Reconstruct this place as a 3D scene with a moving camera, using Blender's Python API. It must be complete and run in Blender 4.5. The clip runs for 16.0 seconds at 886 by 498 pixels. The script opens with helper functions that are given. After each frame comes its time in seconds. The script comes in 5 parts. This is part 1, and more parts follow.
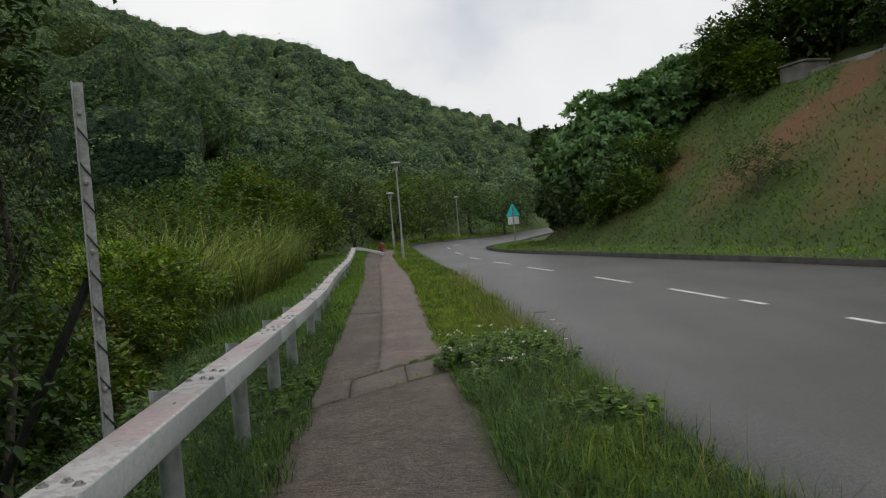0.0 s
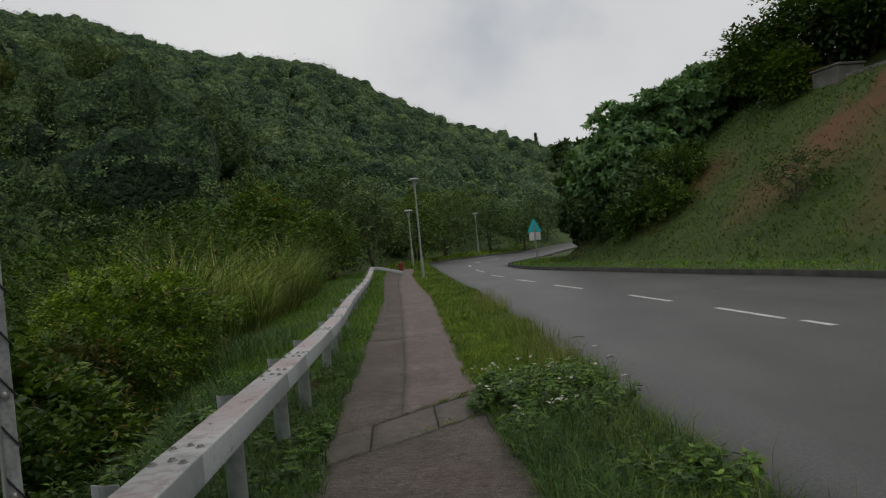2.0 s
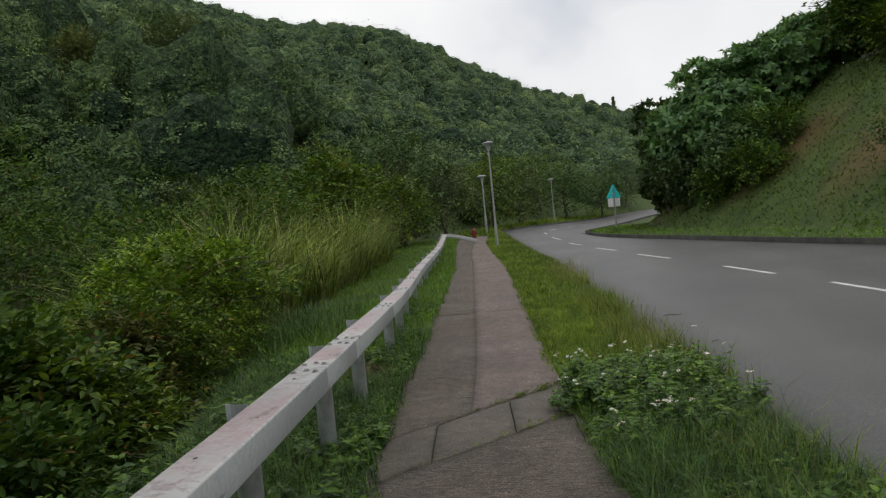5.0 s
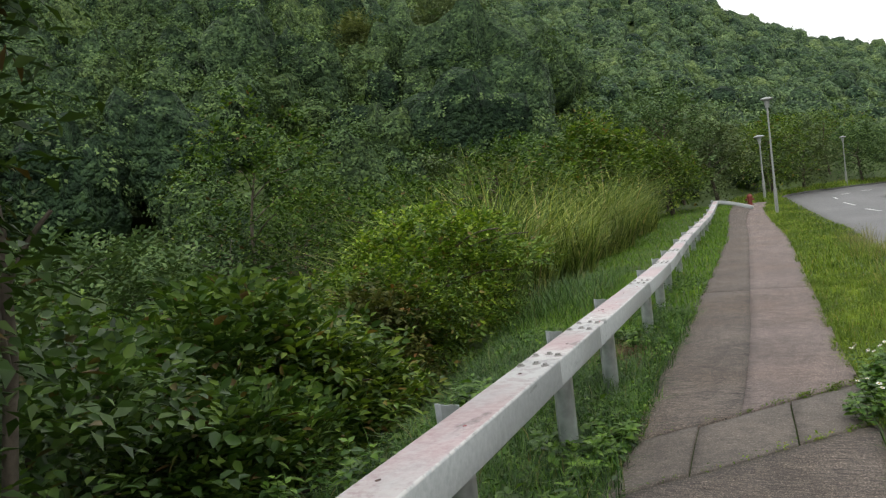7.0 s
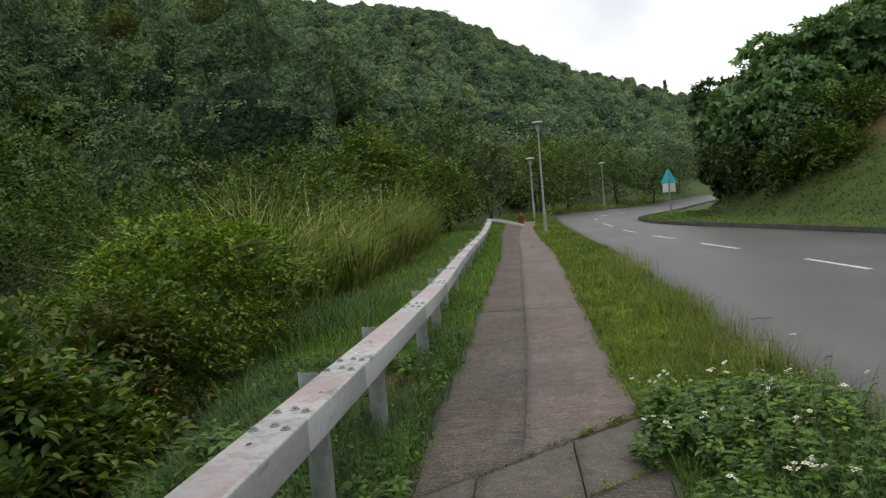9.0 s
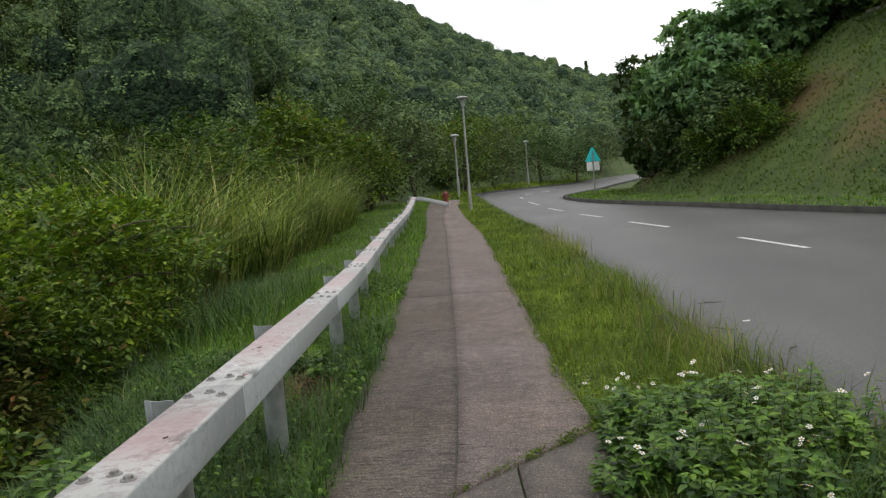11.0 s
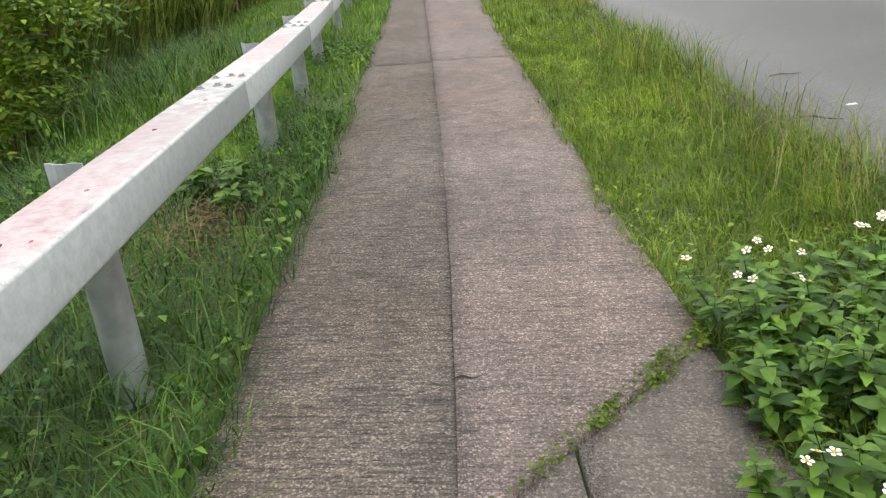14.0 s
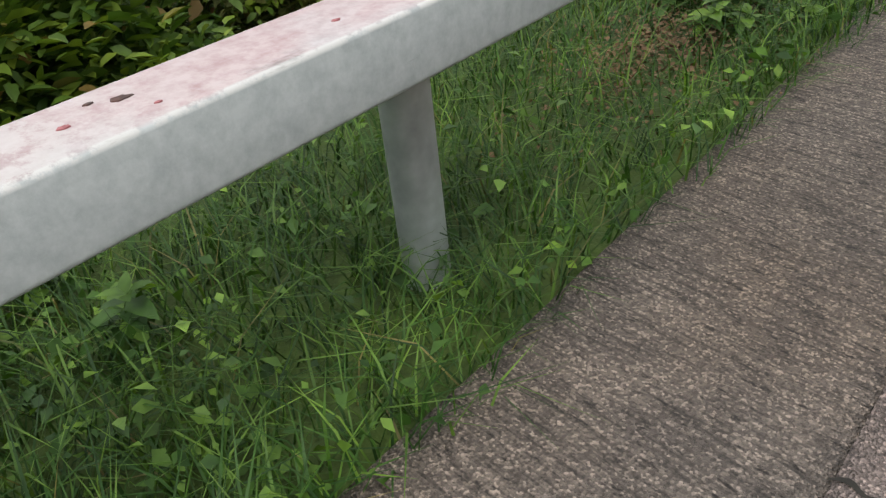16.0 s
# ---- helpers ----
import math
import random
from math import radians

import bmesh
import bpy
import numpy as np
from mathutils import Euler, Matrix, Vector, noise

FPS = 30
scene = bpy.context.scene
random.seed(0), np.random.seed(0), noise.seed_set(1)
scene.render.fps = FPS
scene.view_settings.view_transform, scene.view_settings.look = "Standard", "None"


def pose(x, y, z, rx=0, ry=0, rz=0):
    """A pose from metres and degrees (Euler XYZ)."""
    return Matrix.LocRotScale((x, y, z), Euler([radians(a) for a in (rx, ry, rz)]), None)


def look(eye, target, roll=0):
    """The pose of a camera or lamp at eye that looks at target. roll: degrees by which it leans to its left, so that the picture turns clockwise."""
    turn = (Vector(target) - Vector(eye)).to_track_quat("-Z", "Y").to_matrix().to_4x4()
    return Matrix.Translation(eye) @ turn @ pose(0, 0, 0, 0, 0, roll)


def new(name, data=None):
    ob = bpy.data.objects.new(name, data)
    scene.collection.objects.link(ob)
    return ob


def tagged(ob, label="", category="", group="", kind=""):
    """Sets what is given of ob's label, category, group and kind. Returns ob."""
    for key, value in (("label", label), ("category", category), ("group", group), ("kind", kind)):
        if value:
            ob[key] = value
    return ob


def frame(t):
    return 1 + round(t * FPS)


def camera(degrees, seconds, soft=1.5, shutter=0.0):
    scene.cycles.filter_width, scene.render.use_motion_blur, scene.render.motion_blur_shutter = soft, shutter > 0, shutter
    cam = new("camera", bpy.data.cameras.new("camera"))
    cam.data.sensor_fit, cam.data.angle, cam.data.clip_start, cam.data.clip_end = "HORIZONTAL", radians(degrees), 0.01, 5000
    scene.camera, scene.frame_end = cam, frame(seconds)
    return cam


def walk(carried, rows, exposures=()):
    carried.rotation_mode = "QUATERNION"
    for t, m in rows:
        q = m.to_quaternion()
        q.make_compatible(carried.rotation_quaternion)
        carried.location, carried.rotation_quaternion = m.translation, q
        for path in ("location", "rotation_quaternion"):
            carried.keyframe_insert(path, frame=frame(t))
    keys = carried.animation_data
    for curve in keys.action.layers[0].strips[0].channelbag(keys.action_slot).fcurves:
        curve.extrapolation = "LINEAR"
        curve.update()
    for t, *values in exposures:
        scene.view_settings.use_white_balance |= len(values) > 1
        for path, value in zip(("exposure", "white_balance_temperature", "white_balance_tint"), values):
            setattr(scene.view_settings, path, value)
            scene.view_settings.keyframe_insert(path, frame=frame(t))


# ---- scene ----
cam = camera(57.6, 16.0, 1.3)
PATH = [
    (0, (1.375, -1.494, 1.567), (1.223, 0.5, 1.511), -4.6),
    (0.5, (1.287, -1.213, 1.592), (1.125, 0.779, 1.536), -4.7),
    (1, (1.282, -0.901, 1.578), (1.105, 1.091, 1.532), -4.8),
    (1.5, (1.245, -0.572, 1.577), (1.061, 1.419, 1.551), -5.2),
    (2, (1.142, -0.299, 1.598), (0.95, 1.692, 1.588), -5.6),
    (2.5, (1.13, -0.029, 1.587), (0.904, 1.958, 1.584), -5.8),
    (3, (1.112, 0.194, 1.569), (0.85, 2.177, 1.549), -5.7),
    (5.3, (0.971, 1.111, 1.58), (0.558, 3.066, 1.502), -6.2),
    (5.5, (0.965, 1.179, 1.583), (0.501, 3.123, 1.507), -7.2),
    (6, (0.9, 1.352, 1.582), (0.209, 3.227, 1.515), -7.4),
    (6.5, (0.895, 1.523, 1.568), (-0.035, 3.292, 1.488), -7.2),
    (7, (0.903, 1.707, 1.568), (-0.089, 3.441, 1.486), -6.5),
    (7.5, (0.799, 1.938, 1.558), (-0.083, 3.732, 1.504), -6.0),
    (8, (0.713, 2.13, 1.547), (-0.008, 3.994, 1.474), -5.8),
    (8.5, (0.687, 2.393, 1.552), (0.082, 4.296, 1.441), -5.4),
    (9, (0.67, 2.63, 1.545), (0.178, 4.566, 1.443), -4.9),
    (9.2, (0.626, 2.743, 1.539), (0.188, 4.692, 1.441), -4.8),
    (11.3, (0.447, 3.83, 1.477), (0.169, 5.801, 1.281), -4.3),
    (11.5, (0.431, 3.928, 1.474), (0.182, 5.9, 1.257), -3.8),
    (12, (0.403, 4.327, 1.433), (0.173, 6.291, 1.135), -3.0),
    (12.5, (0.258, 4.719, 1.409), (0.051, 6.66, 0.973), -3.8),
    (13, (0.181, 5.191, 1.369), (0.076, 7.124, 0.867), -8.4),
    (13.5, (0.041, 5.587, 1.356), (-0.02, 7.486, 0.73), -9.0),
    (14, (0.098, 5.936, 1.299), (-0.187, 7.765, 0.542), -5.2),
    (14.5, (0.093, 6.218, 1.253), (-0.559, 7.893, 0.377), -4.0),
    (15, (0.108, 6.416, 1.233), (-0.83, 7.885, 0.252), -7.0),
    (15.5, (0.191, 6.694, 1.198), (-0.923, 7.983, 0.15), -9.1),
    (16, (0.083, 6.993, 1.176), (-1.219, 8.015, 0.053), -6.7),
]
EXPOSURES = [(0, -0.68), (1, -0.82), (1.5, -0.88), (2, -1.1), (2.5, -1.1), (3, -0.84), (5.5, -0.62), (6, -0.74), (6.5, -0.23), (7, 0.14), (7.5, 0.14), (8, -0.44), (8.5, -0.24), (9, -0.32), (11.5, -0.14), (12.5, 0.22), (13, 0.69), (13.5, 0.78), (14, 0.72), (14.5, 0.55), (15, 0.38), (15.5, 0.34), (16, 0.36)]
walk(cam, [(t, look(eye, target, roll)) for t, eye, target, roll in PATH], EXPOSURES)

# ---- sky and sun: bright broken overcast ----
SUN_AZ, SUN_EL = radians(150), radians(52)
world = bpy.data.worlds.new("overcast_sky")
scene.world = world
world.use_nodes = True
wn, wl = world.node_tree.nodes, world.node_tree.links
wn.clear()
w_out = wn.new("ShaderNodeOutputWorld")
w_bg = wn.new("ShaderNodeBackground")
w_sky = wn.new("ShaderNodeTexSky")
w_sky.sky_type, w_sky.sun_disc = "NISHITA", False
w_sky.sun_elevation, w_sky.sun_rotation = SUN_EL, SUN_AZ
w_scale = wn.new("ShaderNodeVectorMath")
w_scale.operation = "SCALE"
w_scale.inputs["Scale"].default_value = 1.3
w_co = wn.new("ShaderNodeTexCoord")
w_noise = wn.new("ShaderNodeTexNoise")
w_noise.inputs["Scale"].default_value, w_noise.inputs["Detail"].default_value = 2.6, 7
w_ramp = wn.new("ShaderNodeValToRGB")
w_ramp.color_ramp.elements[0].position, w_ramp.color_ramp.elements[0].color = 0.24, (0.55, 0.55, 0.55, 1)
w_ramp.color_ramp.elements[1].position, w_ramp.color_ramp.elements[1].color = 0.42, (1, 1, 1, 1)
w_cloud = wn.new("ShaderNodeValToRGB")
w_cloud.color_ramp.elements[0].position, w_cloud.color_ramp.elements[0].color = 0.35, (12.2, 12.4, 12.8, 1)
w_cloud.color_ramp.elements[1].position, w_cloud.color_ramp.elements[1].color = 0.7, (15.5, 15.5, 15.4, 1)
w_mix = wn.new("ShaderNodeMixRGB")
wl.new(w_co.outputs["Generated"], w_noise.inputs["Vector"])
wl.new(w_noise.outputs["Fac"], w_ramp.inputs["Fac"])
wl.new(w_noise.outputs["Fac"], w_cloud.inputs["Fac"])
wl.new(w_sky.outputs["Color"], w_scale.inputs[0])
wl.new(w_ramp.outputs["Color"], w_mix.inputs["Fac"])
wl.new(w_scale.outputs["Vector"], w_mix.inputs["Color1"])
wl.new(w_cloud.outputs["Color"], w_mix.inputs["Color2"])
wl.new(w_mix.outputs["Color"], w_bg.inputs["Color"])
w_bg.inputs["Strength"].default_value = 0.1
wl.new(w_bg.outputs["Background"], w_out.inputs["Surface"])

sun = new("sun", bpy.data.lights.new("sun", "SUN"))
sun.data.energy, sun.data.angle, sun.data.color = 0.9, radians(14), (1.0, 0.96, 0.9)
sun.matrix_basis = look((0, 0, 60), (-math.sin(SUN_AZ) * 30, -math.cos(SUN_AZ) * 30, 60 - 30 * math.tan(SUN_EL)))

# ---- materials ----


def ramp_node(nt, stops):
    r = nt.nodes.new("ShaderNodeValToRGB")
    el = r.color_ramp.elements
    while len(el) < len(stops):
        el.new(0.5)
    for e, (p, c) in zip(el, stops):
        e.position, e.color = p, (*c, 1)
    return r


def noise_node(nt, scale, detail=4, rough=0.55, stretch=None):
    n = nt.nodes.new("ShaderNodeTexNoise")
    n.inputs["Scale"].default_value, n.inputs["Detail"].default_value = scale, detail
    n.inputs["Roughness"].default_value = rough
    co = nt.nodes.new("ShaderNodeTexCoord")
    if stretch:
        m = nt.nodes.new("ShaderNodeMapping")
        m.inputs["Scale"].default_value = stretch
        nt.links.new(co.outputs["Object"], m.inputs["Vector"])
        nt.links.new(m.outputs["Vector"], n.inputs["Vector"])
    else:
        nt.links.new(co.outputs["Object"], n.inputs["Vector"])
    return n


def mix_node(nt, kind, fac, a, b):
    m = nt.nodes.new("ShaderNodeMixRGB")
    m.blend_type = kind
    for key, v in (("Fac", fac), ("Color1", a), ("Color2", b)):
        if isinstance(v, (int, float)):
            m.inputs[key].default_value = v if key == "Fac" else (v, v, v, 1)
        elif isinstance(v, tuple):
            m.inputs[key].default_value = (*v, 1)
        else:
            nt.links.new(v, m.inputs[key])
    return m.outputs["Color"]


def start_material(name, rough=0.7, metal=0.0):
    mat = bpy.data.materials.new(name)
    mat.use_nodes = True
    nt = mat.node_tree
    bsdf = nt.nodes["Principled BSDF"]
    bsdf.inputs["Roughness"].default_value, bsdf.inputs["Metallic"].default_value = rough, metal
    return mat, nt, bsdf


def add_bump(nt, bsdf, height, strength=0.4, distance=0.01):
    b = nt.nodes.new("ShaderNodeBump")
    b.inputs["Strength"].default_value, b.inputs["Distance"].default_value = strength, distance
    nt.links.new(height, b.inputs["Height"])
    nt.links.new(b.outputs["Normal"], bsdf.inputs["Normal"])


def plain_material(name, low, high, rough=0.7, metal=0.0, coarse=2.0, fine=60.0, bump=0.25, per_object=0.0):
    """Two scales of variation between two colours, with fine relief."""
    mat, nt, bsdf = start_material(name, rough, metal)
    big, small = noise_node(nt, coarse, 5), noise_node(nt, fine, 3)
    r1 = ramp_node(nt, [(0.32, low), (0.68, high)])
    nt.links.new(big.outputs["Fac"], r1.inputs["Fac"])
    r2 = ramp_node(nt, [(0.3, (0.72, 0.72, 0.72)), (0.7, (1.12, 1.12, 1.12))])
    nt.links.new(small.outputs["Fac"], r2.inputs["Fac"])
    col = mix_node(nt, "MULTIPLY", 1.0, r1.outputs["Color"], r2.outputs["Color"])
    nt.links.new(col, bsdf.inputs["Base Color"])
    add_bump(nt, bsdf, small.outputs["Fac"], bump, 0.004)
    return mat


def leaf_material(name, dark, mid, light, rough=0.5, passing=0.3, patch=0.25, stray=None, calm=0.4):
    """Leaves: each island its own shade, patches of tone over the plant, light passing through."""
    mat, nt, bsdf = start_material(name, rough)
    bsdf.inputs["Specular IOR Level"].default_value = 0.32 if rough < 0.56 else 0.15
    geo = nt.nodes.new("ShaderNodeNewGeometry")
    even = lambda c, k: tuple(c[n] * (1 - k) + mid[n] * k for n in range(3))
    stops = [(0.0, even(dark, calm)), (0.5, mid), (0.955, even(light, calm))]
    if stray:
        stops += [(0.975, stray)]
    r = ramp_node(nt, stops)
    nt.links.new(geo.outputs["Random Per Island"], r.inputs["Fac"])
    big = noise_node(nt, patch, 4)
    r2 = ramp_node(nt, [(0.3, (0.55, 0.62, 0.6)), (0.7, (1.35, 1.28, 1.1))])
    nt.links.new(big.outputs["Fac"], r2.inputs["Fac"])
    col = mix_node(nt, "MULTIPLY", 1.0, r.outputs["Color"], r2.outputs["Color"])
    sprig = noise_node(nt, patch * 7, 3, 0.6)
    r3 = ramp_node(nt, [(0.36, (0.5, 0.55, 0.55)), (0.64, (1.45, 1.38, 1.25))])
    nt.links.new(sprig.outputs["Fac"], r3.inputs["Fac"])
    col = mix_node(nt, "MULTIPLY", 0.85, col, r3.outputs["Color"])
    nt.links.new(col, bsdf.inputs["Base Color"])
    tr = nt.nodes.new("ShaderNodeBsdfTranslucent")
    warm = mix_node(nt, "MULTIPLY", 1.0, col, (1.25, 1.3, 0.55))
    nt.links.new(warm, tr.inputs["Color"])
    mx = nt.nodes.new("ShaderNodeMixShader")
    mx.inputs["Fac"].default_value = passing
    out = nt.nodes["Material Output"]
    nt.links.new(bsdf.outputs["BSDF"], mx.inputs[1])
    nt.links.new(tr.outputs["BSDF"], mx.inputs[2])
    nt.links.new(mx.outputs["Shader"], out.inputs["Surface"])
    return mat


def canopy_material(name, low, high, cell):
    """Closed tree canopy: a tone of its own for each crown, and leaf masses as cells of two sizes with real relief."""
    mat, nt, bsdf = start_material(name, 0.8)
    bsdf.inputs["Specular IOR Level"].default_value = 0.12
    co = nt.nodes.new("ShaderNodeTexCoord")
    wob = noise_node(nt, cell * 0.9, 4, 0.6)
    shift = mix_node(nt, "LINEAR_LIGHT", 0.12, co.outputs["Object"], wob.outputs["Color"])
    big = noise_node(nt, 0.14, 3)
    r1 = ramp_node(nt, [(0.34, low), (0.66, high)])
    nt.links.new(big.outputs["Fac"], r1.inputs["Fac"])
    col, relief = r1.outputs["Color"], None
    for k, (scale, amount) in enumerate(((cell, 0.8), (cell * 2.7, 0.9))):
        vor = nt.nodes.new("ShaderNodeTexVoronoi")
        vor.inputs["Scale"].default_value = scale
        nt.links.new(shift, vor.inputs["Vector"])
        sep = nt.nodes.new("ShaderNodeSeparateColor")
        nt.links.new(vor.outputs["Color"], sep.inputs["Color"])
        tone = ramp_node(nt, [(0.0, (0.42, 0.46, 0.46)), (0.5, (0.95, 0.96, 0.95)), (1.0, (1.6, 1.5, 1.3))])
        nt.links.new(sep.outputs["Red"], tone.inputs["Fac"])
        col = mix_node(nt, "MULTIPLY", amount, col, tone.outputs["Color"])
        dome = ramp_node(nt, [(0.0, (1, 1, 1)), (0.75, (0, 0, 0))])
        nt.links.new(vor.outputs["Distance"], dome.inputs["Fac"])
        relief = dome.outputs["Color"] if relief is None else mix_node(nt, "ADD", 0.45, relief, dome.outputs["Color"])
    geo = nt.nodes.new("ShaderNodeNewGeometry")
    own = ramp_node(nt, [(0.0, (0.45, 0.54, 0.6)), (0.45, (0.92, 0.95, 0.97)), (0.8, (1.12, 1.1, 0.97)), (1.0, (1.4, 1.28, 1.0))])
    nt.links.new(geo.outputs["Random Per Island"], own.inputs["Fac"])
    col = mix_node(nt, "MULTIPLY", 1.0, col, own.outputs["Color"])
    nt.links.new(col, bsdf.inputs["Base Color"])
    add_bump(nt, bsdf, relief, 1.0, 1.1 / cell)
    return mat


def ground_material():
    """Grass-covered earth with red soil showing in drifts on the cut slope."""
    mat, nt, bsdf = start_material("earth_and_turf", 0.9)
    big, mid, fine = noise_node(nt, 0.7, 6, 0.65), noise_node(nt, 1.3, 5), noise_node(nt, 22, 4)
    turf = ramp_node(nt, [(0.3, (0.030, 0.056, 0.008)), (0.7, (0.064, 0.104, 0.014))])
    nt.links.new(mid.outputs["Fac"], turf.inputs["Fac"])
    soil = ramp_node(nt, [(0.3, (0.105, 0.046, 0.022)), (0.7, (0.20, 0.088, 0.040))])
    nt.links.new(fine.outputs["Fac"], soil.inputs["Fac"])
    where = ramp_node(nt, [(0.28, (0.25, 0.25, 0.25)), (0.5, (1, 1, 1))])
    nt.links.new(big.outputs["Fac"], where.inputs["Fac"])
    att = nt.nodes.new("ShaderNodeAttribute")
    att.attribute_name = "bare"
    fac = mix_node(nt, "MULTIPLY", 1.0, where.outputs["Color"], att.outputs["Color"])
    col = mix_node(nt, "MIX", fac, turf.outputs["Color"], soil.outputs["Color"])
    r2 = ramp_node(nt, [(0.3, (0.7, 0.7, 0.7)), (0.7, (1.15, 1.15, 1.15))])
    nt.links.new(fine.outputs["Fac"], r2.inputs["Fac"])
    col = mix_node(nt, "MULTIPLY", 1.0, col, r2.outputs["Color"])
    nt.links.new(col, bsdf.inputs["Base Color"])
    add_bump(nt, bsdf, fine.outputs["Fac"], 0.6, 0.03)
    return mat


def path_material(name, low, high, groove):
    """Worn exposed-aggregate concrete, brushed across, with pale chips, darker grooves and pits, and reddish wear."""
    mat, nt, bsdf = start_material(name, 0.82)
    big, mid = noise_node(nt, 0.9, 5, 0.6), noise_node(nt, 7.0, 5, 0.65)
    base = ramp_node(nt, [(0.3, low), (0.7, high)])
    nt.links.new(big.outputs["Fac"], base.inputs["Fac"])
    blot = ramp_node(nt, [(0.34, (0.74, 0.73, 0.74)), (0.6, (1.1, 1.08, 1.06))])
    nt.links.new(mid.outputs["Fac"], blot.inputs["Fac"])
    col = mix_node(nt, "MULTIPLY", 0.8, base.outputs["Color"], blot.outputs["Color"])
    co = nt.nodes.new("ShaderNodeTexCoord")
    chip = nt.nodes.new("ShaderNodeTexVoronoi")
    chip.inputs["Scale"].default_value = 170
    nt.links.new(co.outputs["Object"], chip.inputs["Vector"])
    chipr = ramp_node(nt, [(0.0, (0.36, 0.34, 0.33)), (0.45, (0.85, 0.83, 0.82)), (0.8, (1.2, 1.17, 1.15)), (0.93, (2.5, 2.42, 2.35))])
    sep = nt.nodes.new("ShaderNodeSeparateColor")
    nt.links.new(chip.outputs["Color"], sep.inputs["Color"])
    nt.links.new(sep.outputs["Red"], chipr.inputs["Fac"])
    col = mix_node(nt, "MULTIPLY", 0.36 + 0.5 * groove, col, chipr.outputs["Color"])
    # brushed grooves across the walk, darker in colour as well as lower
    strk = noise_node(nt, 1.0, 5, 0.7, (5, 72, 1))
    gr = ramp_node(nt, [(0.36, (0.22, 0.22, 0.22)), (0.54, (1.15, 1.15, 1.15))])
    nt.links.new(strk.outputs["Fac"], gr.inputs["Fac"])
    col = mix_node(nt, "MULTIPLY", groove * 0.88, col, gr.outputs["Color"])
    pit = noise_node(nt, 1.0, 5, 0.7, (16, 48, 1))
    pr_ = ramp_node(nt, [(0.36, (0.14, 0.13, 0.13)), (0.42, (1.04, 1.04, 1.04))])
    nt.links.new(pit.outputs["Fac"], pr_.inputs["Fac"])
    col = mix_node(nt, "MULTIPLY", groove, col, pr_.outputs["Color"])
    stain = noise_node(nt, 0.55, 4, 0.6)
    st = ramp_node(nt, [(0.42, (1, 1, 1)), (0.66, (1.0, 0.92, 0.83))])
    nt.links.new(stain.outputs["Fac"], st.inputs["Fac"])
    col = mix_node(nt, "MULTIPLY", groove, col, st.outputs["Color"])
    nt.links.new(col, bsdf.inputs["Base Color"])
    h = mix_node(nt, "MULTIPLY", 0.7, chip.outputs["Distance"], gr.outputs["Color"])
    add_bump(nt, bsdf, h, 0.9, 0.01)
    return mat


def asphalt_material():
    mat, nt, bsdf = start_material("worn_asphalt", 0.52)
    big, lane, fine = noise_node(nt, 0.25, 5, 0.6), noise_node(nt, 0.6, 4, 0.5, (1.2, 0.25, 1)), noise_node(nt, 110, 3)
    base = ramp_node(nt, [(0.3, (0.074, 0.073, 0.072)), (0.7, (0.112, 0.109, 0.106))])
    nt.links.new(big.outputs["Fac"], base.inputs["Fac"])
    ln = ramp_node(nt, [(0.3, (0.74, 0.74, 0.745)), (0.7, (1.12, 1.12, 1.11))])
    nt.links.new(lane.outputs["Fac"], ln.inputs["Fac"])
    col = mix_node(nt, "MULTIPLY", 1.0, base.outputs["Color"], ln.outputs["Color"])
    sp = ramp_node(nt, [(0.32, (0.5, 0.5, 0.5)), (0.68, (1.45, 1.45, 1.45))])
    nt.links.new(fine.outputs["Fac"], sp.inputs["Fac"])
    col = mix_node(nt, "MULTIPLY", 1.0, col, sp.outputs["Color"])
    grit = noise_node(nt, 28, 4, 0.7)
    gt = ramp_node(nt, [(0.34, (0.72, 0.72, 0.72)), (0.62, (1.14, 1.14, 1.14))])
    nt.links.new(grit.outputs["Fac"], gt.inputs["Fac"])
    col = mix_node(nt, "MULTIPLY", 0.9, col, gt.outputs["Color"])
    nt.links.new(col, bsdf.inputs["Base Color"])
    add_bump(nt, bsdf, fine.outputs["Fac"], 0.5, 0.004)
    return mat


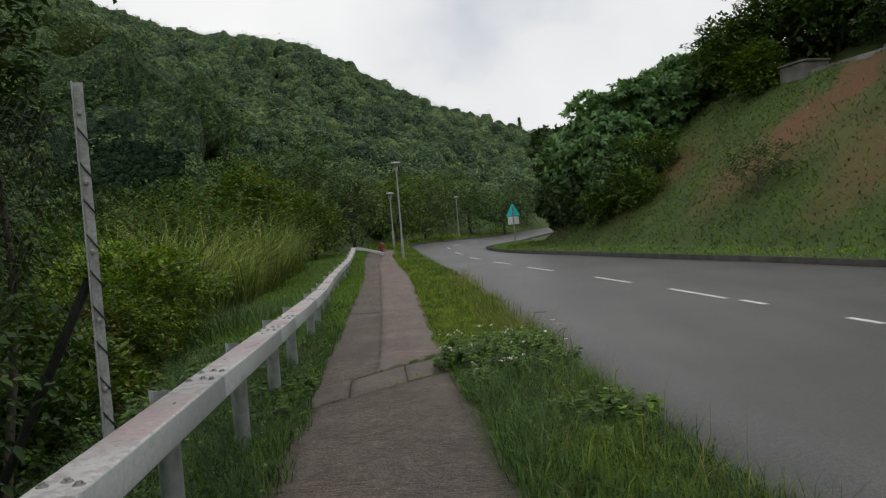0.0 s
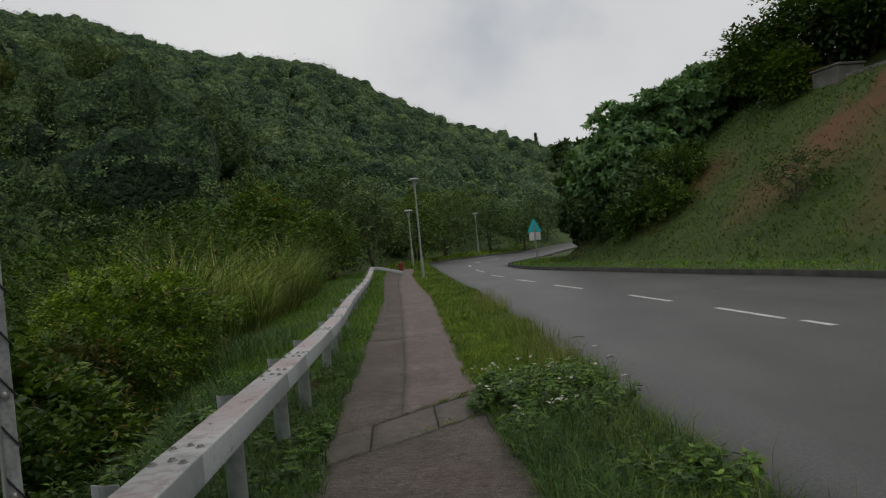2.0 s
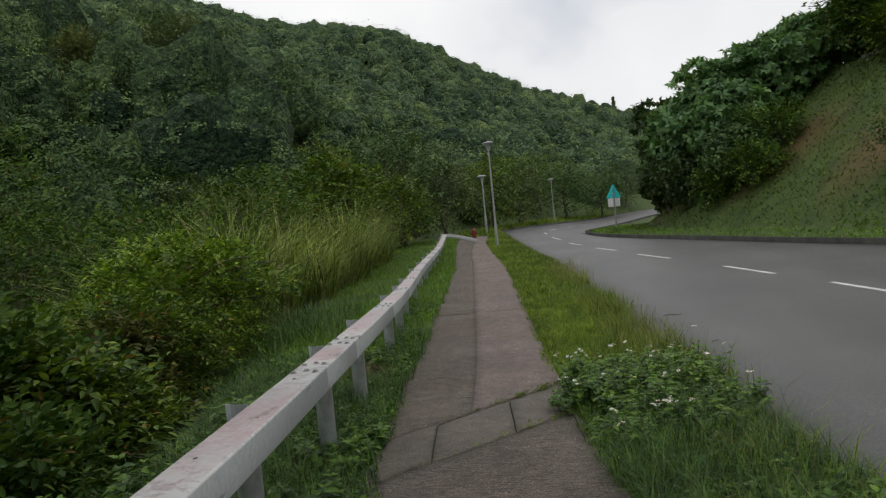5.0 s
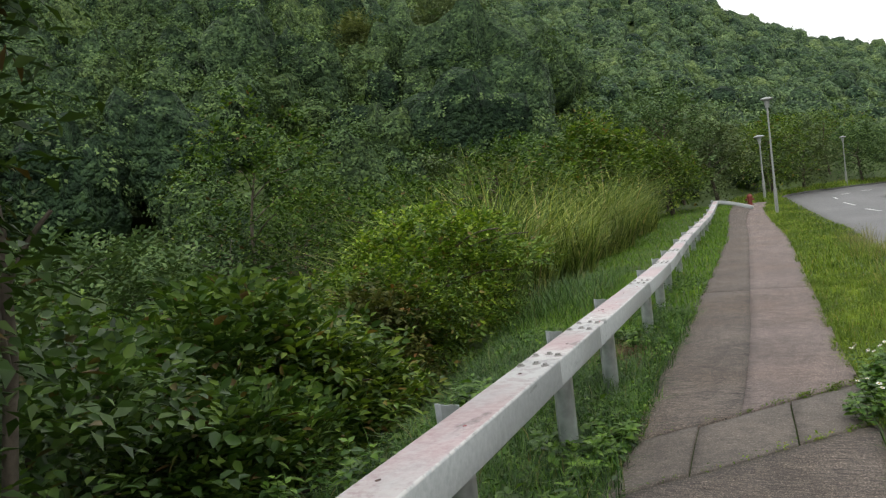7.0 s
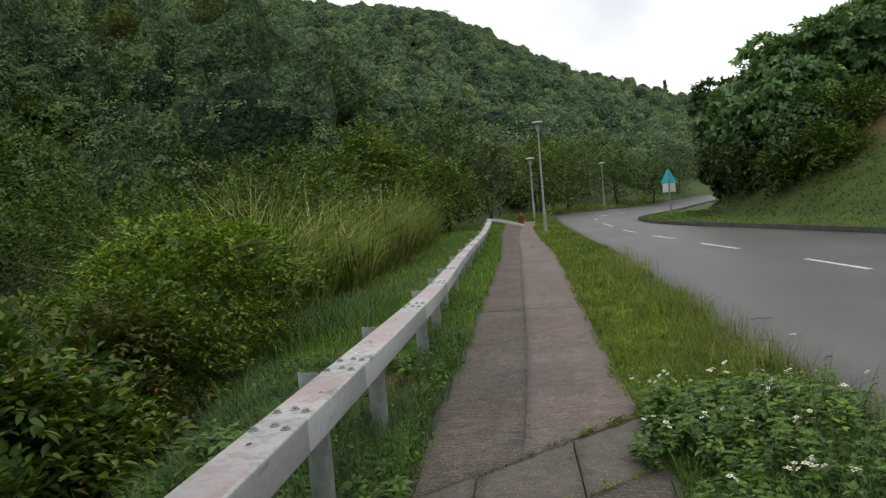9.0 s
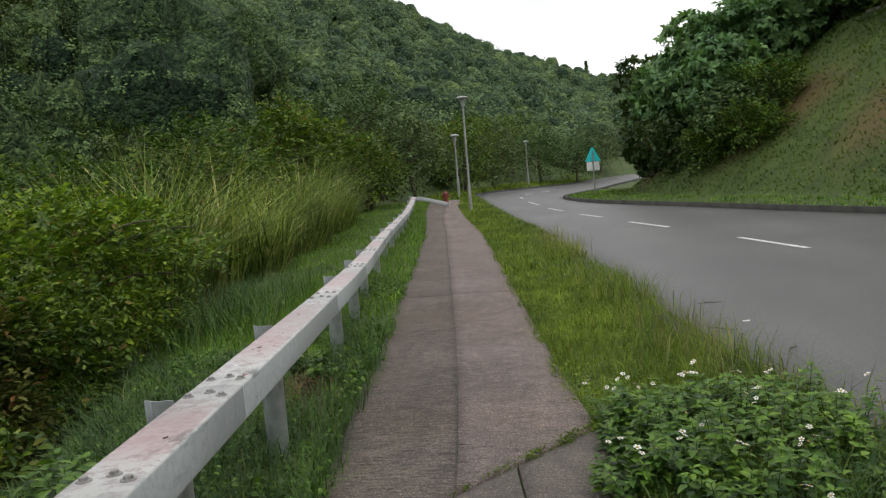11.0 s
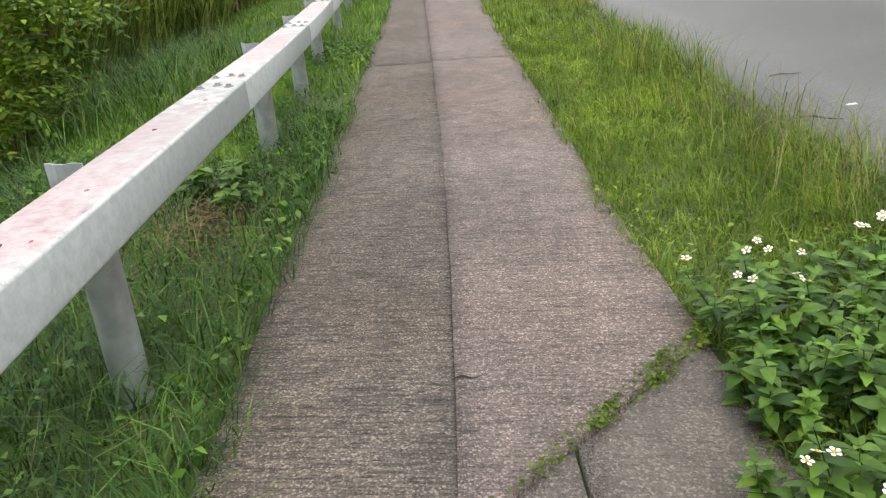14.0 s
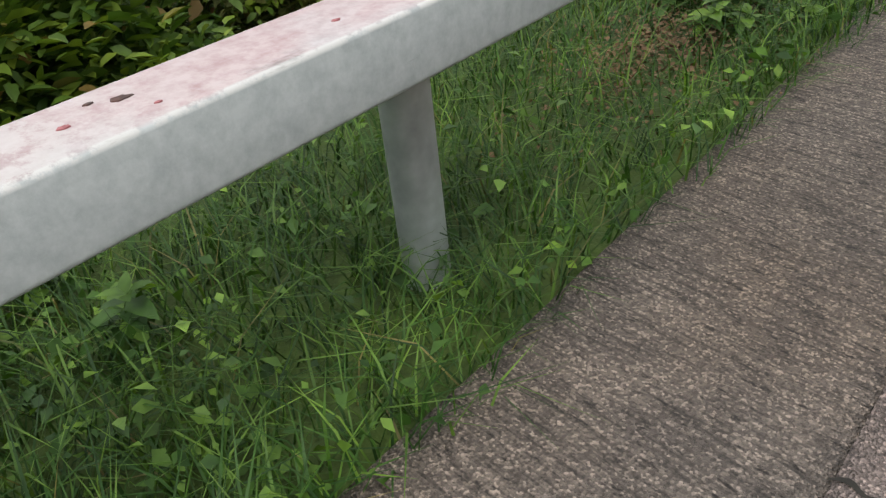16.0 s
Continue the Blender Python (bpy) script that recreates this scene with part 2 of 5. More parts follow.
def rail_material():
    """White-painted steel, chalky, with rubbed pinkish primer in long drifts on its upward faces and grey scuffs."""
    mat, nt, bsdf = start_material("worn_white_paint", 0.5)
    drift, fine, scuff = noise_node(nt, 1.6, 6, 0.65, (1.6, 0.8, 1.6)), noise_node(nt, 30, 5, 0.7), noise_node(nt, 5, 6, 0.7, (1, 0.35, 2.5))
    white = ramp_node(nt, [(0.3, (0.35, 0.38, 0.39)), (0.65, (0.47, 0.50, 0.51))])
    nt.links.new(fine.outputs["Fac"], white.inputs["Fac"])
    geo = nt.nodes.new("ShaderNodeNewGeometry")
    sep = nt.nodes.new("ShaderNodeSeparateXYZ")
    nt.links.new(geo.outputs["Normal"], sep.inputs["Vector"])
    top = ramp_node(nt, [(0.6, (0, 0, 0)), (0.95, (1, 1, 1))])
    nt.links.new(sep.outputs["Z"], top.inputs["Fac"])
    pinkw = ramp_node(nt, [(0.30, (0.25, 0.25, 0.25)), (0.52, (1, 1, 1))])
    nt.links.new(drift.outputs["Fac"], pinkw.inputs["Fac"])
    fac = mix_node(nt, "MULTIPLY", 1.0, pinkw.outputs["Color"], top.outputs["Color"])
    pink = ramp_node(nt, [(0.3, (0.33, 0.22, 0.225)), (0.6, (0.44, 0.355, 0.36))])
    nt.links.new(fine.outputs["Fac"], pink.inputs["Fac"])
    col = mix_node(nt, "MIX", fac, white.outputs["Color"], pink.outputs["Color"])
    edge = ramp_node(nt, [(0.15, (0, 0, 0)), (0.45, (1, 1, 1)), (0.85, (1, 1, 1)), (0.985, (0, 0, 0))])
    nt.links.new(sep.outputs["Z"], edge.inputs["Fac"])
    chipn = noise_node(nt, 14, 6, 0.75)
    chipm = ramp_node(nt, [(0.44, (0, 0, 0)), (0.52, (1, 1, 1))])
    nt.links.new(chipn.outputs["Fac"], chipm.inputs["Fac"])
    efac = mix_node(nt, "MULTIPLY", 1.0, edge.outputs["Color"], chipm.outputs["Color"])
    col = mix_node(nt, "MIX", efac, col, (0.55, 0.55, 0.54))
    sc = ramp_node(nt, [(0.30, (0.4, 0.41, 0.4)), (0.37, (1, 1, 1))])
    nt.links.new(scuff.outputs["Fac"], sc.inputs["Fac"])
    col = mix_node(nt, "MULTIPLY", 0.85, col, sc.outputs["Color"])
    nt.links.new(col, bsdf.inputs["Base Color"])
    add_bump(nt, bsdf, fine.outputs["Fac"], 0.25, 0.002)
    return mat


M_GROUND = ground_material()
M_PATH_OLD = path_material("aggregate_concrete", (0.108, 0.093, 0.080), (0.174, 0.149, 0.129), 0.9)
M_PATH_NEW = path_material("pinkish_aggregate_concrete", (0.168, 0.137, 0.125), (0.248, 0.204, 0.187), 0.62)
M_PATH_COVER = path_material("smooth_concrete_cover", (0.128, 0.113, 0.098), (0.195, 0.173, 0.150), 0.3)
M_ASPHALT = asphalt_material()
M_RAIL = rail_material()
M_STEEL = plain_material("galvanised_steel", (0.40, 0.43, 0.44), (0.58, 0.61, 0.63), 0.36, 0.5, 5, 11, 0.03)
M_OLDSTEEL = plain_material("dull_fence_steel", (0.24, 0.25, 0.25), (0.42, 0.44, 0.44), 0.65, 0.3, 5, 60, 0.3)
M_BOLT = plain_material("weathered_bolt_steel", (0.30, 0.29, 0.28), (0.46, 0.45, 0.44), 0.5, 0.7, 20, 120, 0.2)
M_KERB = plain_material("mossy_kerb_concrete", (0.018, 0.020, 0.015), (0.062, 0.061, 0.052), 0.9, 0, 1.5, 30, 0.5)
M_CONCRETE = plain_material("stained_concrete", (0.07, 0.068, 0.06), (0.22, 0.21, 0.195), 0.9, 0, 0.9, 20, 0.5)
M_ROADPAINT = plain_material("worn_road_paint", (0.55, 0.55, 0.53), (0.80, 0.80, 0.78), 0.7, 0, 3, 40, 0.3)
M_BARK = plain_material("bark", (0.055, 0.045, 0.035), (0.14, 0.115, 0.09), 0.9, 0, 4, 40, 0.6)
M_LAMP = plain_material("lamp_post_paint", (0.27, 0.28, 0.27), (0.38, 0.39, 0.38), 0.5, 0.2, 3, 60, 0.15)
M_LAMPHEAD = plain_material("lamp_head_grey", (0.30, 0.31, 0.31), (0.42, 0.43, 0.43), 0.45, 0.2, 3, 60, 0.15)
M_CYAN = plain_material("cyan_sign_face", (0.02, 0.55, 0.60), (0.03, 0.66, 0.70), 0.4, 0, 3, 60, 0.05)
M_SIGNWHITE = plain_material("white_sign_face", (0.72, 0.73, 0.73), (0.82, 0.82, 0.82), 0.4, 0, 3, 60, 0.05)
M_RED = plain_material("red_hydrant_paint", (0.13, 0.022, 0.016), (0.21, 0.04, 0.028), 0.5, 0, 6, 40, 0.2)
M_MESH = plain_material("dark_coated_wire", (0.015, 0.018, 0.018), (0.04, 0.045, 0.045), 0.5, 0.3, 8, 60, 0.1)
M_PETAL = plain_material("white_petal", (0.75, 0.75, 0.72), (0.85, 0.85, 0.82), 0.6, 0, 30, 90, 0.05)
M_PISTIL = plain_material("yellow_pistil", (0.5, 0.33, 0.02), (0.65, 0.45, 0.05), 0.7, 0, 30, 90, 0.1)
M_ROCK = plain_material("grey_rock", (0.09, 0.09, 0.085), (0.21, 0.205, 0.19), 0.9, 0, 0.4, 4, 0.7)
# Raised blue in the hill and thicket greens puts distance haze into their colour.
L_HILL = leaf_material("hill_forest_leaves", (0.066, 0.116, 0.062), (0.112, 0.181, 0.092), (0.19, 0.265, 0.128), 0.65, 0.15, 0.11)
# Core greens run darker than the leaves: painted shade for the gaps.
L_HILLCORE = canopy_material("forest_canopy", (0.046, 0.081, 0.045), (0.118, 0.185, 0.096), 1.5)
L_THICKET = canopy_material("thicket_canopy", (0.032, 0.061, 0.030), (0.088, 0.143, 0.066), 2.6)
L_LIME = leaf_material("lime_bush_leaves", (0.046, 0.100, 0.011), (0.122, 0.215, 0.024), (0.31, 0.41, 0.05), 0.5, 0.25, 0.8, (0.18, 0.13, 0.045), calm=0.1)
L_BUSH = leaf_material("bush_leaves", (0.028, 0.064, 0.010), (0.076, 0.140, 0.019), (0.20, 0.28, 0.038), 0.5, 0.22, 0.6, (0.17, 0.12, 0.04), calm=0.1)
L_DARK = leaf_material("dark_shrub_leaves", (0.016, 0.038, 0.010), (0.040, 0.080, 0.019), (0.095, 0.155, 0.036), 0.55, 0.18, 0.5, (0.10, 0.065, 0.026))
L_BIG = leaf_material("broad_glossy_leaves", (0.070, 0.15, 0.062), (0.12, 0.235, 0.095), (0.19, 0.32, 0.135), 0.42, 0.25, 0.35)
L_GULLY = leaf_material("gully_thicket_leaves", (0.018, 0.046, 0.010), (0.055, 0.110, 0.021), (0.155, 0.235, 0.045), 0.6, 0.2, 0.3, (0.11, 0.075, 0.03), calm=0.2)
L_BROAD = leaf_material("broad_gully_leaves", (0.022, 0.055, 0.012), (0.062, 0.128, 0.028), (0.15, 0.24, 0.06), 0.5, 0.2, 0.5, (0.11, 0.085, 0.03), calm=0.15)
L_YOUNG = leaf_material("young_weed_leaves", (0.060, 0.135, 0.017), (0.105, 0.205, 0.027), (0.18, 0.31, 0.05), 0.5, 0.25, 1.5)
G_CLOVER = leaf_material("short_bright_turf", (0.067, 0.151, 0.020), (0.118, 0.230, 0.031), (0.202, 0.336, 0.056), 0.6, 0.3, 0.9, (0.246, 0.224, 0.090), calm=0.0)
G_DRY = leaf_material("dry_reed_heads", (0.17, 0.12, 0.06), (0.27, 0.19, 0.10), (0.38, 0.29, 0.17), 0.7, 0.25, 0.9, calm=0.0)
L_VINE = leaf_material("brown_vine_leaves", (0.034, 0.050, 0.014), (0.080, 0.092, 0.026), (0.15, 0.15, 0.048), 0.6, 0.15, 0.9, (0.16, 0.085, 0.035))
# Shares the bluish haze tint of the hillside greens.
L_MASS = leaf_material("thicket_vine_leaves", (0.042, 0.080, 0.038), (0.088, 0.148, 0.066), (0.155, 0.225, 0.098), 0.8, 0.12, 0.16, calm=0.4)
L_OLIVE = leaf_material("olive_tree_leaves", (0.085, 0.105, 0.045), (0.145, 0.175, 0.075), (0.22, 0.25, 0.12), 0.75, 0.15, 0.3)
L_SAGE = leaf_material("grey_green_tree_leaves", (0.070, 0.100, 0.055), (0.115, 0.155, 0.085), (0.17, 0.215, 0.125), 0.75, 0.15, 0.3)
L_WEED = leaf_material("fresh_weed_leaves", (0.022, 0.064, 0.011), (0.054, 0.128, 0.019), (0.165, 0.285, 0.045), 0.5, 0.22, 1.5, calm=0.1)
G_TURF = leaf_material("turf_blades", (0.075, 0.128, 0.018), (0.135, 0.212, 0.032), (0.215, 0.29, 0.058), 0.6, 0.33, 0.7, (0.27, 0.22, 0.10), calm=0.0)
# Deep green of lush grass, darkened further for shade under rail and bushes.
G_DEEP = leaf_material("lush_blades", (0.014, 0.048, 0.008), (0.040, 0.106, 0.017), (0.128, 0.23, 0.042), 0.5, 0.25, 0.9, (0.18, 0.16, 0.07), calm=0.0)
G_TALL = leaf_material("tall_reed_blades", (0.050, 0.095, 0.025), (0.168, 0.246, 0.067), (0.403, 0.459, 0.168), 0.6, 0.2, 0.9, (0.448, 0.358, 0.213), calm=0.0)
G_SLOPE = leaf_material("slope_turf_blades", (0.044, 0.090, 0.011), (0.085, 0.144, 0.018), (0.144, 0.207, 0.032), 0.6, 0.28, 0.3, (0.244, 0.159, 0.073), calm=0.5)
G_SEED = leaf_material("seeding_grass", (0.15, 0.16, 0.07), (0.22, 0.22, 0.11), (0.32, 0.30, 0.17), 0.7, 0.35, 0.9, calm=0.0)

# ---- mesh helpers ----


def mesh_from(name, verts, faces_by_size, material):
    """A mesh out of numpy arrays: verts (n, 3) and a list of (m, k) face arrays."""
    me = bpy.data.meshes.new(name)
    verts = np.asarray(verts, np.float32)
    me.vertices.add(len(verts))
    me.vertices.foreach_set("co", verts.ravel())
    loops = np.concatenate([np.asarray(f, np.int32).ravel() for f in faces_by_size])
    sizes = np.concatenate([np.full(len(f), np.asarray(f).shape[1], np.int32) for f in faces_by_size])
    me.loops.add(len(loops))
    me.loops.foreach_set("vertex_index", loops)
    me.polygons.add(len(sizes))
    me.polygons.foreach_set("loop_start", np.concatenate([[0], np.cumsum(sizes)[:-1]]).astype(np.int32))
    me.polygons.foreach_set("loop_total", sizes)
    me.materials.append(material)
    me.update(calc_edges=True)
    me.validate()
    return me


def part(name, data, material, parent=None, label=""):
    """One mesh object under its thing, from a bmesh or a mesh."""
    if isinstance(data, bmesh.types.BMesh):
        me = bpy.data.meshes.new(name)
        data.to_mesh(me)
        data.free()
        me.materials.append(material)
    else:
        me = data
    ob = new(name, me)
    if parent is not None:
        ob.parent = parent
    if label:
        ob["label"] = label
    return ob


def thing(name, label, category, group="", kind="", at=None):
    ob = new(name)
    ob.empty_display_size = 0.2
    if at is not None:
        ob.matrix_basis = at
    return tagged(ob, label, category, group, kind)


def bm_box(bm, x0, x1, y0, y1, z0, z1, bevel=0.0):
    r = bmesh.ops.create_cube(bm, size=1.0)
    for v in r["verts"]:
        v.co = Vector(((x0 + x1) / 2 + v.co.x * (x1 - x0), (y0 + y1) / 2 + v.co.y * (y1 - y0), (z0 + z1) / 2 + v.co.z * (z1 - z0)))
    if bevel:
        edges = list({e for v in r["verts"] for e in v.link_edges})
        bmesh.ops.bevel(bm, geom=edges, offset=bevel, segments=2, affect="EDGES", profile=0.5)
    return bm


def tube(points, radii, sides=8):
    """Verts and quads of a round tube along points."""
    pts, n = np.asarray(points, float), len(points)
    t = np.gradient(pts, axis=0)
    t /= np.linalg.norm(t, axis=1, keepdims=True) + 1e-9
    ref = np.where(np.abs(t[:, 2:3]) > 0.9, [[1.0, 0, 0]], [[0, 0, 1.0]])
    u = np.cross(t, ref)
    u /= np.linalg.norm(u, axis=1, keepdims=True) + 1e-9
    v = np.cross(t, u)
    a = np.linspace(0, 2 * np.pi, sides, endpoint=False)
    ring = np.cos(a)[None, :, None] * u[:, None] + np.sin(a)[None, :, None] * v[:, None]
    verts = (pts[:, None] + ring * np.asarray(radii)[:, None, None]).reshape(-1, 3)
    i, j = np.meshgrid(np.arange(n - 1), np.arange(sides), indexing="ij")
    a0, a1 = i * sides + j, i * sides + (j + 1) % sides
    quads = np.stack([a0, a1, a1 + sides, a0 + sides], -1).reshape(-1, 4)
    return verts, quads


def tubes_mesh(name, list_of, material, sides=8):
    vs, qs, off = [], [], 0
    for pts, rad in list_of:
        v, q = tube(pts, rad, sides)
        vs.append(v)
        qs.append(q + off)
        off += len(v)
    return mesh_from(name, np.concatenate(vs), [np.concatenate(qs)], material)


def unit(a):
    return a / (np.linalg.norm(a, axis=-1, keepdims=True) + 1e-9)


def leaf_quads(rng, pos, normal, length, width):
    """Folded pointed leaves: four corners each, lying across their normal."""
    n = len(pos)
    normal = unit(normal)
    along = unit(np.cross(normal, unit(rng.normal(size=(n, 3)))))
    side = np.cross(normal, along)
    ln, wd = (np.broadcast_to(np.asarray(v, float), (n,))[:, None] for v in (length, width))
    mid = pos + along * ln * 0.45
    verts = np.stack([pos, mid + side * wd * 0.5 + normal * wd * 0.15, pos + along * ln - normal * ln * 0.18, mid - side * wd * 0.5 + normal * wd * 0.15], 1)
    return verts.reshape(-1, 3), np.arange(4 * n).reshape(n, 4)


def blade_strips(rng, base, height, width, lean, curl=0.8):
    """Grass blades of two quads and a tip, bending over to one side."""
    n = len(base)
    ang = rng.uniform(0, 2 * np.pi, n)
    d = np.stack([np.cos(ang), np.sin(ang), 0 * ang], 1)
    s = np.stack([-np.sin(ang), np.cos(ang), 0 * ang], 1)
    h, w, le = height[:, None], width[:, None], lean[:, None]
    up = np.array([[0, 0, 1.0]])
    p1 = base + up * h * 0.55 + d * le * h * 0.3
    p2 = base + up * h * (1 - 0.25 * curl * le) + d * le * h
    verts = np.stack([base - s * w / 2, base + s * w / 2, p1 + s * w * 0.4, p1 - s * w * 0.4, p2], 1).reshape(-1, 3)
    k = np.arange(n)[:, None] * 5
    return verts, k + np.array([[0, 1, 2, 3]]), k + np.array([[3, 2, 4]])


def lumps(p, scale, seed):
    """Smooth pseudo-noise in -1..1 over points."""
    r = np.random.RandomState(seed)
    out = 0
    for k in range(4):
        f = r.normal(size=3) * scale * (1 + 0.5 * k)
        out = out + np.sin(p @ f + r.uniform(0, 6.3)) / (1 + 0.4 * k)
    return out / 2.2


# ---- the plan ----


def curve_x(knots):
    ys = np.array([k[0] for k in knots], float)
    xs = np.array([k[1] for k in knots], float)
    fine = np.arange(ys[0], ys[-1] + 0.01, 0.25)
    raw = np.interp(fine, ys, xs)
    k = np.ones(13) / 13
    sm = np.convolve(np.pad(raw, 6, mode="edge"), k, "valid")
    sm[:6], sm[-6:] = raw[:6], raw[-6:]
    return lambda y: np.interp(y, fine, sm)


road_left = curve_x([(-80, 23), (-30, 11), (0, 3.25), (3, 2.62), (5.8, 2.12), (8.2, 1.84), (10.5, 1.52), (14.1, 1.08), (17, 0.72), (26, -0.4), (35.6, -2.2), (44, -4.0), (49, -4.4), (56, -3.7), (66, -1.6), (85, 3.5), (105, 10), (160, 32)])
road_right = curve_x([(-80, 32), (-30, 20.5), (0, 14), (16.6, 9.55), (22, 7.9), (25.4, 6.6), (31, 4.8), (38, 2.4), (43, 0.9), (46, 0.2), (49, 0.4), (56, 1.5), (68, 4.8), (85, 10.5), (105, 17.5), (160, 40)])
path_left = curve_x([(-80, 15), (-30, 5.0), (-6, 1.05), (-3, 0.62), (0, 0.2), (3.3, -0.27), (6.36, -0.68), (8.9, -1.05), (12, -1.5), (14, -1.75), (24, -3.2), (33, -4.7), (37, -5.4), (42, -6.0)])
path_right = curve_x([(-80, 17), (-30, 7.0), (-6, 2.8), (-3, 2.3), (0, 1.85), (3, 1.43), (4.5, 1.17), (6, 0.93), (8.3, 0.53), (9.9, 0.29), (11.8, 0.03), (15.3, -0.46), (18.5, -0.9), (24, -1.65), (29, -2.5), (33, -3.25), (37, -4.0), (42, -4.5)])
path_seam = curve_x([(-80, 16), (-30, 6.0), (0, 0.9), (7.1, -0.12), (7.8, -0.2), (9.7, -0.44), (13.9, -1.08), (26.8, -3.06), (33, -4.1), (42, -5.2)])
rail_x = curve_x([(-80, 14), (-30, 4.2), (-6, 0.85), (1, -0.08), (2.95, -0.32), (5, -0.65), (6, -0.78), (7.2, -0.975), (8.5, -1.17), (9.5, -1.34), (10.75, -1.53), (11.7, -1.69), (14.9, -2.3), (18.6, -2.95), (26, -4.12), (33, -5.2), (38, -6.0), (60, -9)])
rail_z = lambda y: np.interp(y, [-80, 2.95, 7, 15, 20, 60], [1.1, 0.83, 0.762, 0.615, 0.59, 0.59])


def smooth(a):
    a = np.clip(a, 0, 1)
    return a * a * (3 - 2 * a)


def rise(x, y):
    """The gentle climb of the road and the far verge."""
    return 0.6 * smooth((y - 27) / 20) * smooth((2.0 - x) / 7) + np.clip(y - 60, 0, 400) * 0.018


RIDGE_AZ = [-180, -120, -90, -60, -45, -28, -24.7, -21, -17, -12.7, -10.5, -7.7, -5.5, -2.8, 2, 6, 12, 30, 60, 100, 180]
RIDGE_EL = [6, 8, 14, 18.7, 18.6, 17.0, 15.8, 14.6, 13.9, 13.3, 12.15, 10.45, 9.3, 7.9, 6.3, 5.4, 5.0, 5.5, 7, 6, 6]


def hill(x, y):
    r, az = np.hypot(x, y), np.degrees(np.arctan2(x, y))
    far = np.interp(az, [-180, -90, -50, -20, 0, 20, 180], [200, 200, 210, 250, 300, 300, 200])
    foot = np.interp(az, [-180, -90, -60, -40, -20, -8, 0, 10, 40, 180], [60, 40, 30, 30, 50, 64, 80, 100, 120, 90])
    top = far * np.tan(np.radians(np.interp(az, RIDGE_AZ, RIDGE_EL))) - 6.0
    k = (r - foot) / (far - foot)
    h = top * np.clip(k, 0, 1) ** 0.92
    h = h + np.where(k > 1, -(k - 1) * 30, 0)
    wob = np.sin(x * 0.045 + y * 0.02) * np.sin(y * 0.038 - x * 0.01) * 3.0 * np.clip(k * 3, 0, 1) * np.clip((1 - k) * 4, 0, 1)
    return np.where(k > 0, np.maximum(h + wob, -40), 0)


def slope_start(y):
    return np.interp(y, [-80, 38, 44, 52, 160], [1.7, 1.7, 2.6, 4.5, 4.5])


def cut_slope(x, y):
    s = (x - road_right(y)) * 0.94 - slope_start(y)
    up = np.clip(s, 0, 7.8) * 0.84
    up = up + np.clip(s - 9.0, 0, 30) * 0.62
    fade = smooth((115 - y) / 30)
    return up * fade + 0.12 * smooth(s + 1.6) * (s > -1.6)


def bank_depth(y):
    return np.interp(y, [-40, 12, 22, 45], [-2.4, -2.2, -1.1, -0.6])


def bank_run(y):
    """How far the bank behind the rail takes to fall to its depth: steep by the thicket, easy further on."""
    return np.interp(y, [8.0, 13.0], [3.4, 6.5])


def height(x, y):
    """The ground, everywhere."""
    x, y = np.asarray(x, float), np.asarray(y, float)
    z = rise(x, y) + cut_slope(x, y)
    u = rail_x(y) - x
    z = z + np.where(u > 0.9, bank_depth(y) * smooth((u - 1.0) / bank_run(y)), 0)
    z = z + hill(x, y)
    return z


def soil_bare(x, y):
    """How thin the turf is on the cut slope: drifts, and a scoured streak running down from the channel."""
    flat = np.stack([np.ravel(x), np.ravel(y) * 0.8, 0 * np.ravel(x)], 1)
    drift = np.clip(lumps(flat, 0.35, 21) * 1.6 - 0.3, 0, 0.75).reshape(np.shape(x))
    ax_, ay_, bx_, by_ = 16.4, 28.2, 10.7, 29.7
    k = np.clip(((x - ax_) * (bx_ - ax_) + (y - ay_) * (by_ - ay_)) / ((bx_ - ax_) ** 2 + (by_ - ay_) ** 2), 0, 1)
    d = np.hypot(x - ax_ - k * (bx_ - ax_), y - ay_ - k * (by_ - ay_))
    rag = 0.35 * lumps(flat, 1.3, 23).reshape(np.shape(x)) + 0.25 * lumps(flat, 3.1, 27).reshape(np.shape(x))
    return np.maximum(drift, 0.9 * smooth(1.25 - d / (1.55 - 0.6 * k) + 1.8 * rag))


def surface(x, y):
    """The ground sheet, sunk beneath the road; the footpath's slabs lie in it."""
    z = height(x, y) - 0.03 * smooth((x - path_left(y) + 1.2) * (path_right(y) + 1.2 - x))
    inside = np.clip((x - road_left(y) + 0.16) / 0.2, 0, 1) * np.clip((road_right(y) + 0.12 - x) / 0.3, 0, 1)
    return z - 0.4 * inside


def spaced(knots):
    out = [np.arange(a, b, st) for a, b, st in knots]
    return np.concatenate(out + [[knots[-1][1]]])


gx = spaced([(-900, -300, 60), (-300, -60, 8), (-60, -16, 1.6), (-16, -6, 0.5), (-6, 4, 0.2), (4, 14, 0.33), (14, 24, 0.5), (24, 60, 1.6), (60, 300, 12), (300, 900, 60)])
gy = spaced([(-900, -120, 60), (-120, -12, 6), (-12, 0, 0.6), (0, 26, 0.3), (26, 60, 0.8), (60, 160, 3), (160, 400, 8), (400, 1200, 80)])
GX, GY = np.meshgrid(gx, gy, indexing="ij")
GZ = surface(GX, GY)
ni, nj = GX.shape
ii, jj = np.meshgrid(np.arange(ni - 1), np.arange(nj - 1), indexing="ij")
idx = ii * nj + jj
quads = np.stack([idx, idx + nj, idx + nj + 1, idx + 1], -1).reshape(-1, 4)
